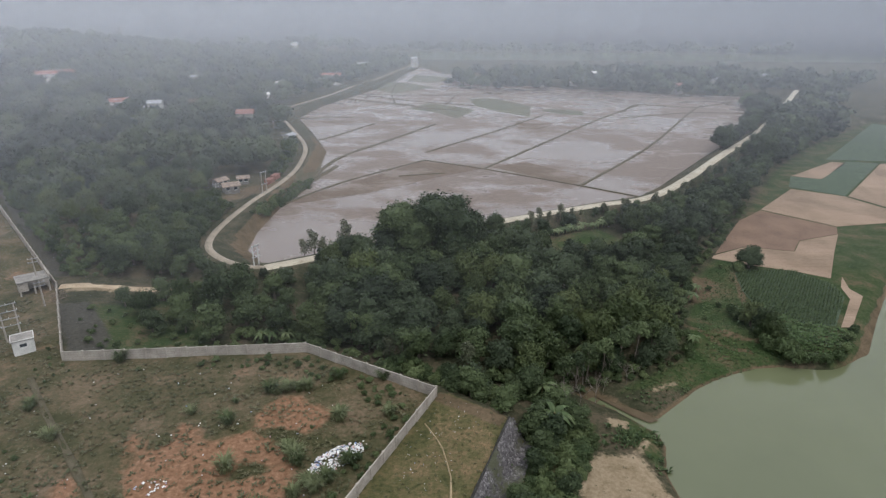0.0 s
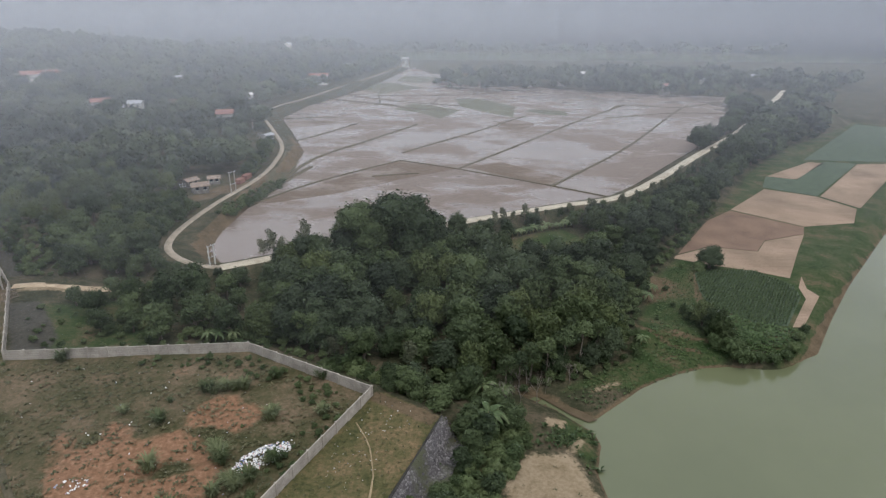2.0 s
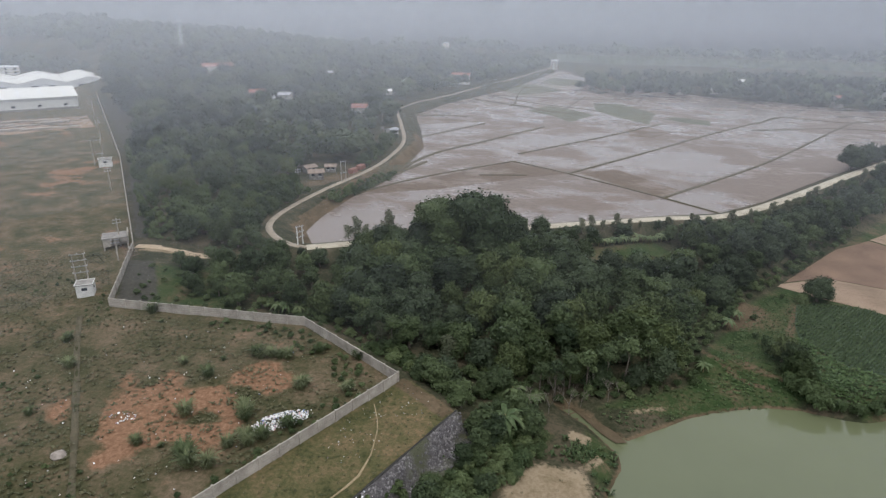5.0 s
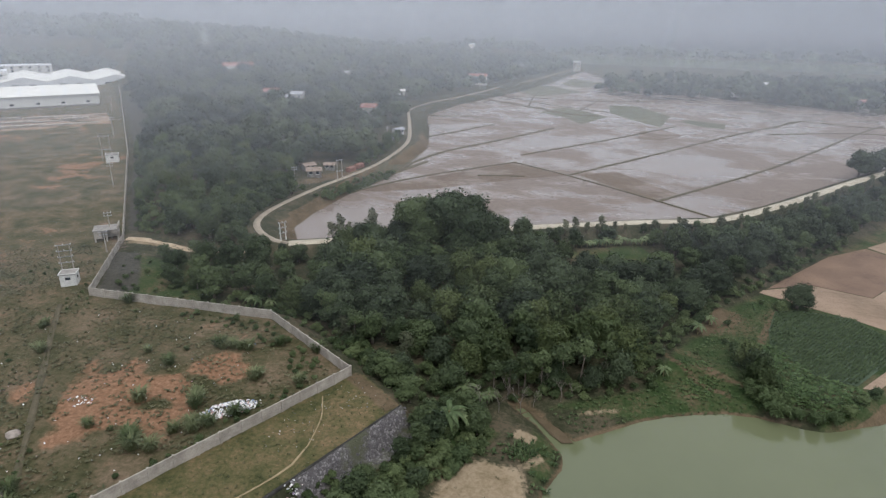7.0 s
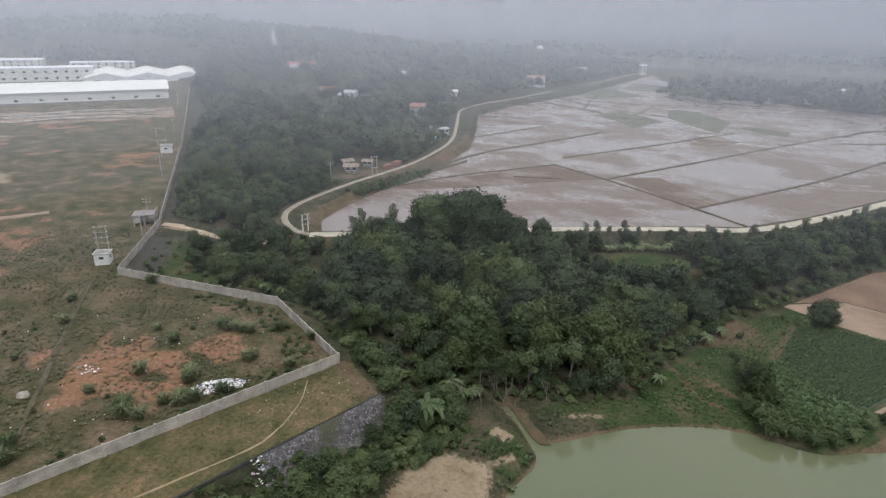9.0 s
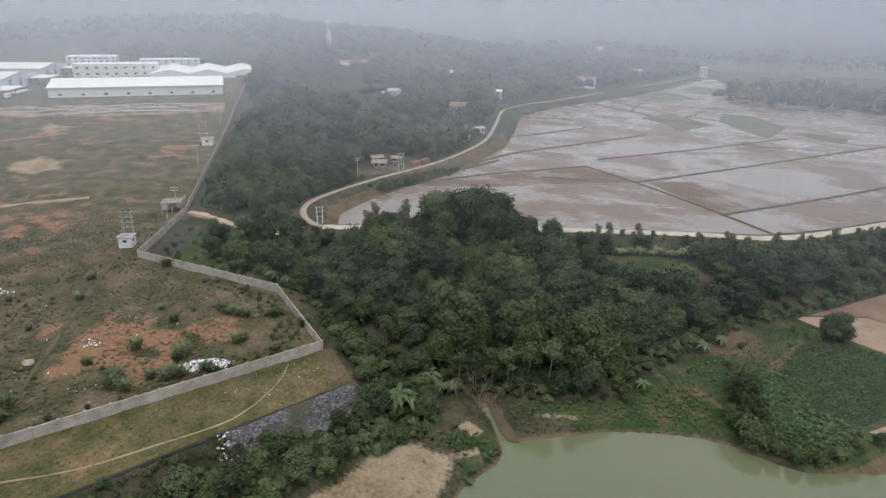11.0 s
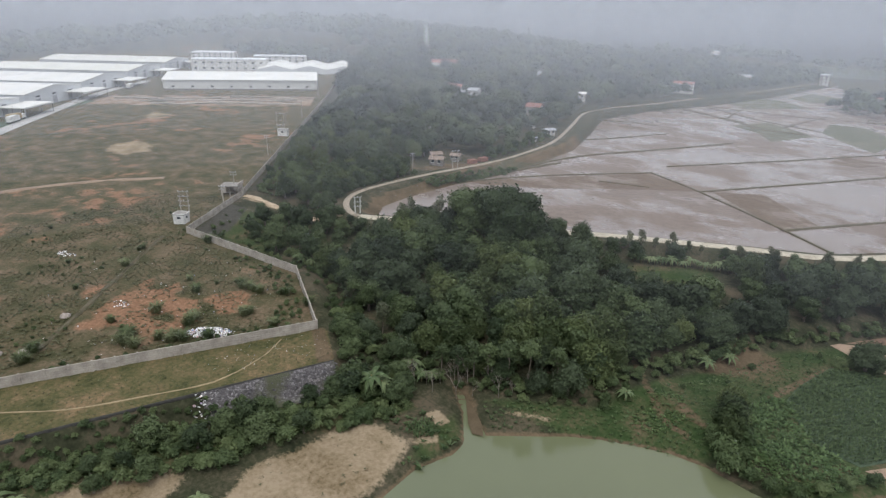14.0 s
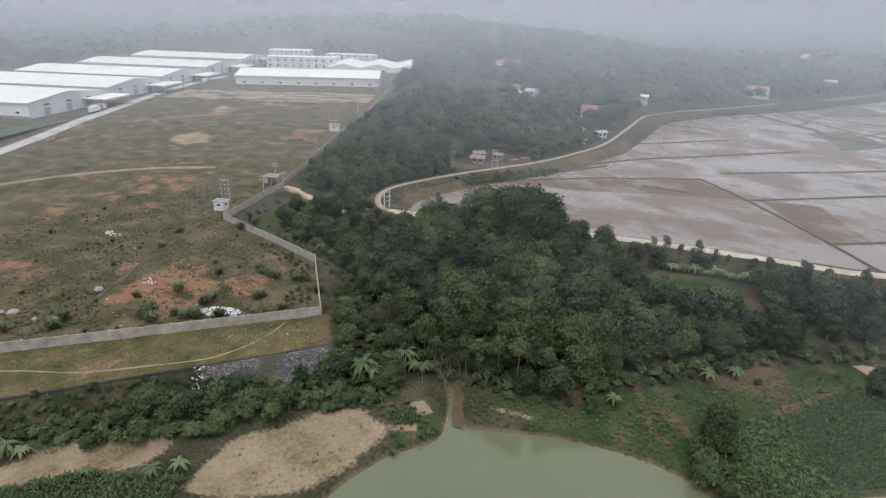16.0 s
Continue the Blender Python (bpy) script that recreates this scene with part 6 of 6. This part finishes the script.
thicket("shrub", [(x, y, rng.uniform(0.25, 0.6)) for x, y in scatter([(-27, 108.6), (-3, 95.6), (-10, 79), (-22, 52), (-25, 52), (-14, 79), (-9, 92), (-20, 98), (-29, 104), (-48, 104.6), (-46, 107)], 1.7, 95) if noise.noise((x * 0.13, y * 0.13, 6)) > -0.12], "dark green weeds along the inside of the wall")
thicket("shrub", [(x, y, rng.uniform(0.14, 0.34)) for x, y in scatter(SITE_NEAR, 2.3, 96) if noise.noise((x * 0.06, y * 0.06, 12)) > 0.3], "low dark weeds scattered over the waste ground")


def crop_rows(poly, dx, dy, gap, step, size, seed, label):
    """Plants in straight rows along the direction (dx, dy)."""
    r_ = random.Random(seed)
    cx, cy = sum(p[0] for p in poly) / len(poly), sum(p[1] for p in poly) / len(poly)
    g = np.array([(cx + i * step * dx - j * gap * dy, cy + i * step * dy + j * gap * dx) for i in range(-100, 101) for j in range(-70, 71)])
    g = g[area_distance(poly, g[:, 0], g[:, 1]) < -0.3]
    blades("maize", [(x + r_.uniform(-0.1, 0.1), y + r_.uniform(-0.1, 0.1), size * r_.uniform(0.7, 1.2), r_.uniform(0.1, 0.7)) for x, y in g], M_CORN, label, "maize", 1.0, 0.22, 8, 0.7, seed)


crop_rows([(86, 168), (92, 170.6), (104, 170), (110.6, 160), (108.6, 151.6), (96.6, 135), (89.5, 136), (82, 147), (82.6, 155)], 0.55, 0.83, 0.75, 0.5, 0.7, 81, "rows of green maize on the field")
crop_rows([(8, 30), (12, 43), (25, 56.5), (29, 50), (22, 32)], 0.5, 0.86, 1.0, 0.45, 1.1, 82, "rows of young green maize by the sand")

blades("weeds", [(x, y, rng.uniform(0.3, 0.8), rng.uniform(0.0, 0.5)) for x, y in scatter([(20, 66), (24, 84), (28, 88.5), (35, 88), (37.5, 79), (38.5, 70), (33, 58), (26, 54)], 1.6, 91) if noise.noise((x * 0.16, y * 0.16, 2)) + rng.uniform(-0.3, 0.3) > 0.12], M_GRASS, "small green weeds on the sand", "weeds", 0.45, 0.2, 8, 0.9, 92)

blades("vines", [(x, y, rng.uniform(0.7, 1.3), rng.uniform(0.1, 0.8)) for x, y in scatter(VINES, 0.75, 93)], M_VINE, "carpet of bright green vines on the headland", "vines", 0.55, 0.28, 14, 1.1, 94)
crop_rows([(31.2, 91.4), (32.6, 95.6), (37.4, 93.8), (35.3, 90)], 0.94, -0.34, 0.9, 0.4, 0.9, 83, "rows of garden greens beside the creek")

# litter and stones
gen = np.random.default_rng(9)


def litter(name, x, y, rx, ry, turn, count, size, label, heap=0.0):
    quads = []
    for i in range(count):
        a, q = gen.uniform(0, 6.283), math.sqrt(gen.uniform(0, 1))
        u, v = rx * q * math.cos(a), ry * q * math.sin(a)
        px_, py_ = x + u * math.cos(turn) - v * math.sin(turn), y + u * math.sin(turn) + v * math.cos(turn)
        c = np.array([px_, py_, ground_at(px_, py_) + 0.12 + heap * (1 - q * q) * gen.uniform(0.5, 1)])
        r = np.array((pose(0, 0, 0, *gen.uniform(-40, 40, 2), gen.uniform(0, 360)) @ Matrix.Diagonal((*(size * gen.uniform(0.4, 1.3, 3) * (1, 0.7, 0.4)), 1))).to_3x3())
        k = np.array([[-1, -1, -1], [1, -1, -1], [1, 1, -1], [-1, 1, -1], [-1, -1, 1], [1, -1, 1], [1, 1, 1], [-1, 1, 1]]) / 2 @ r.T + c
        quads += [[k[t] for t in f] for f in ((0, 3, 2, 1), (4, 5, 6, 7), (0, 1, 5, 4), (1, 2, 6, 5), (2, 3, 7, 6), (3, 0, 4, 7))]
    return tagged(new(name, quads_mesh(name, np.array(quads), M_LITTER)), label, "rubbish", kind="stuff")


litter("rubbish_heap", -16.4, 79.6, 5.0, 2.2, 0.75, 330, 0.38, "heap of white rubbish and rubble by the wall", 0.5)
litter("rubbish_heap", -43, 72.5, 2.6, 1.6, 0.4, 30, 0.34, "scattered pale rubble on red soil", 0.2)
litter("rubbish_heap", -83, 75, 3.5, 1.6, 0.2, 34, 0.45, "scattered pale rubble in the grass", 0.2)
litter("litter", 4.5, 66.5, 2.0, 1.6, 1.2, 40, 0.4, "white litter tipped over the revetment")
litter("litter", 0, 84, 13, 5, 1.2, 70, 0.14, "scattered pale litter on the grass strip")
litter("litter", -45, 80, 34, 26, 0.0, 90, 0.25, "scattered pale litter on the waste ground")
rng = random.Random(91)
for x, y, s in ((-45.6, 61.6, 1.1), (-35.1, 50.5, 1.0), (-44, 44, 1.3), (-46, 42, 0.8), (-38, 47, 0.7)):
    bm = bmesh.new()
    bmesh.ops.create_icosphere(bm, subdivisions=2, radius=0.9)
    for v in bm.verts:
        v.co = Vector((v.co.x * 1.2, v.co.y, v.co.z * 0.7)) * (1 + 0.35 * noise.noise(v.co * 1.3 + Vector((x, y, 0))))
    ob = part("boulder", bm, M_STONE, None)
    ob.matrix_world = pose(x, y, ground_at(x, y) + 0.2, 0, 0, rng.uniform(0, 360)) @ Matrix.Scale(s, 4)
    tagged(ob, "pale angular boulder on the waste ground", "boulder", "boulders")
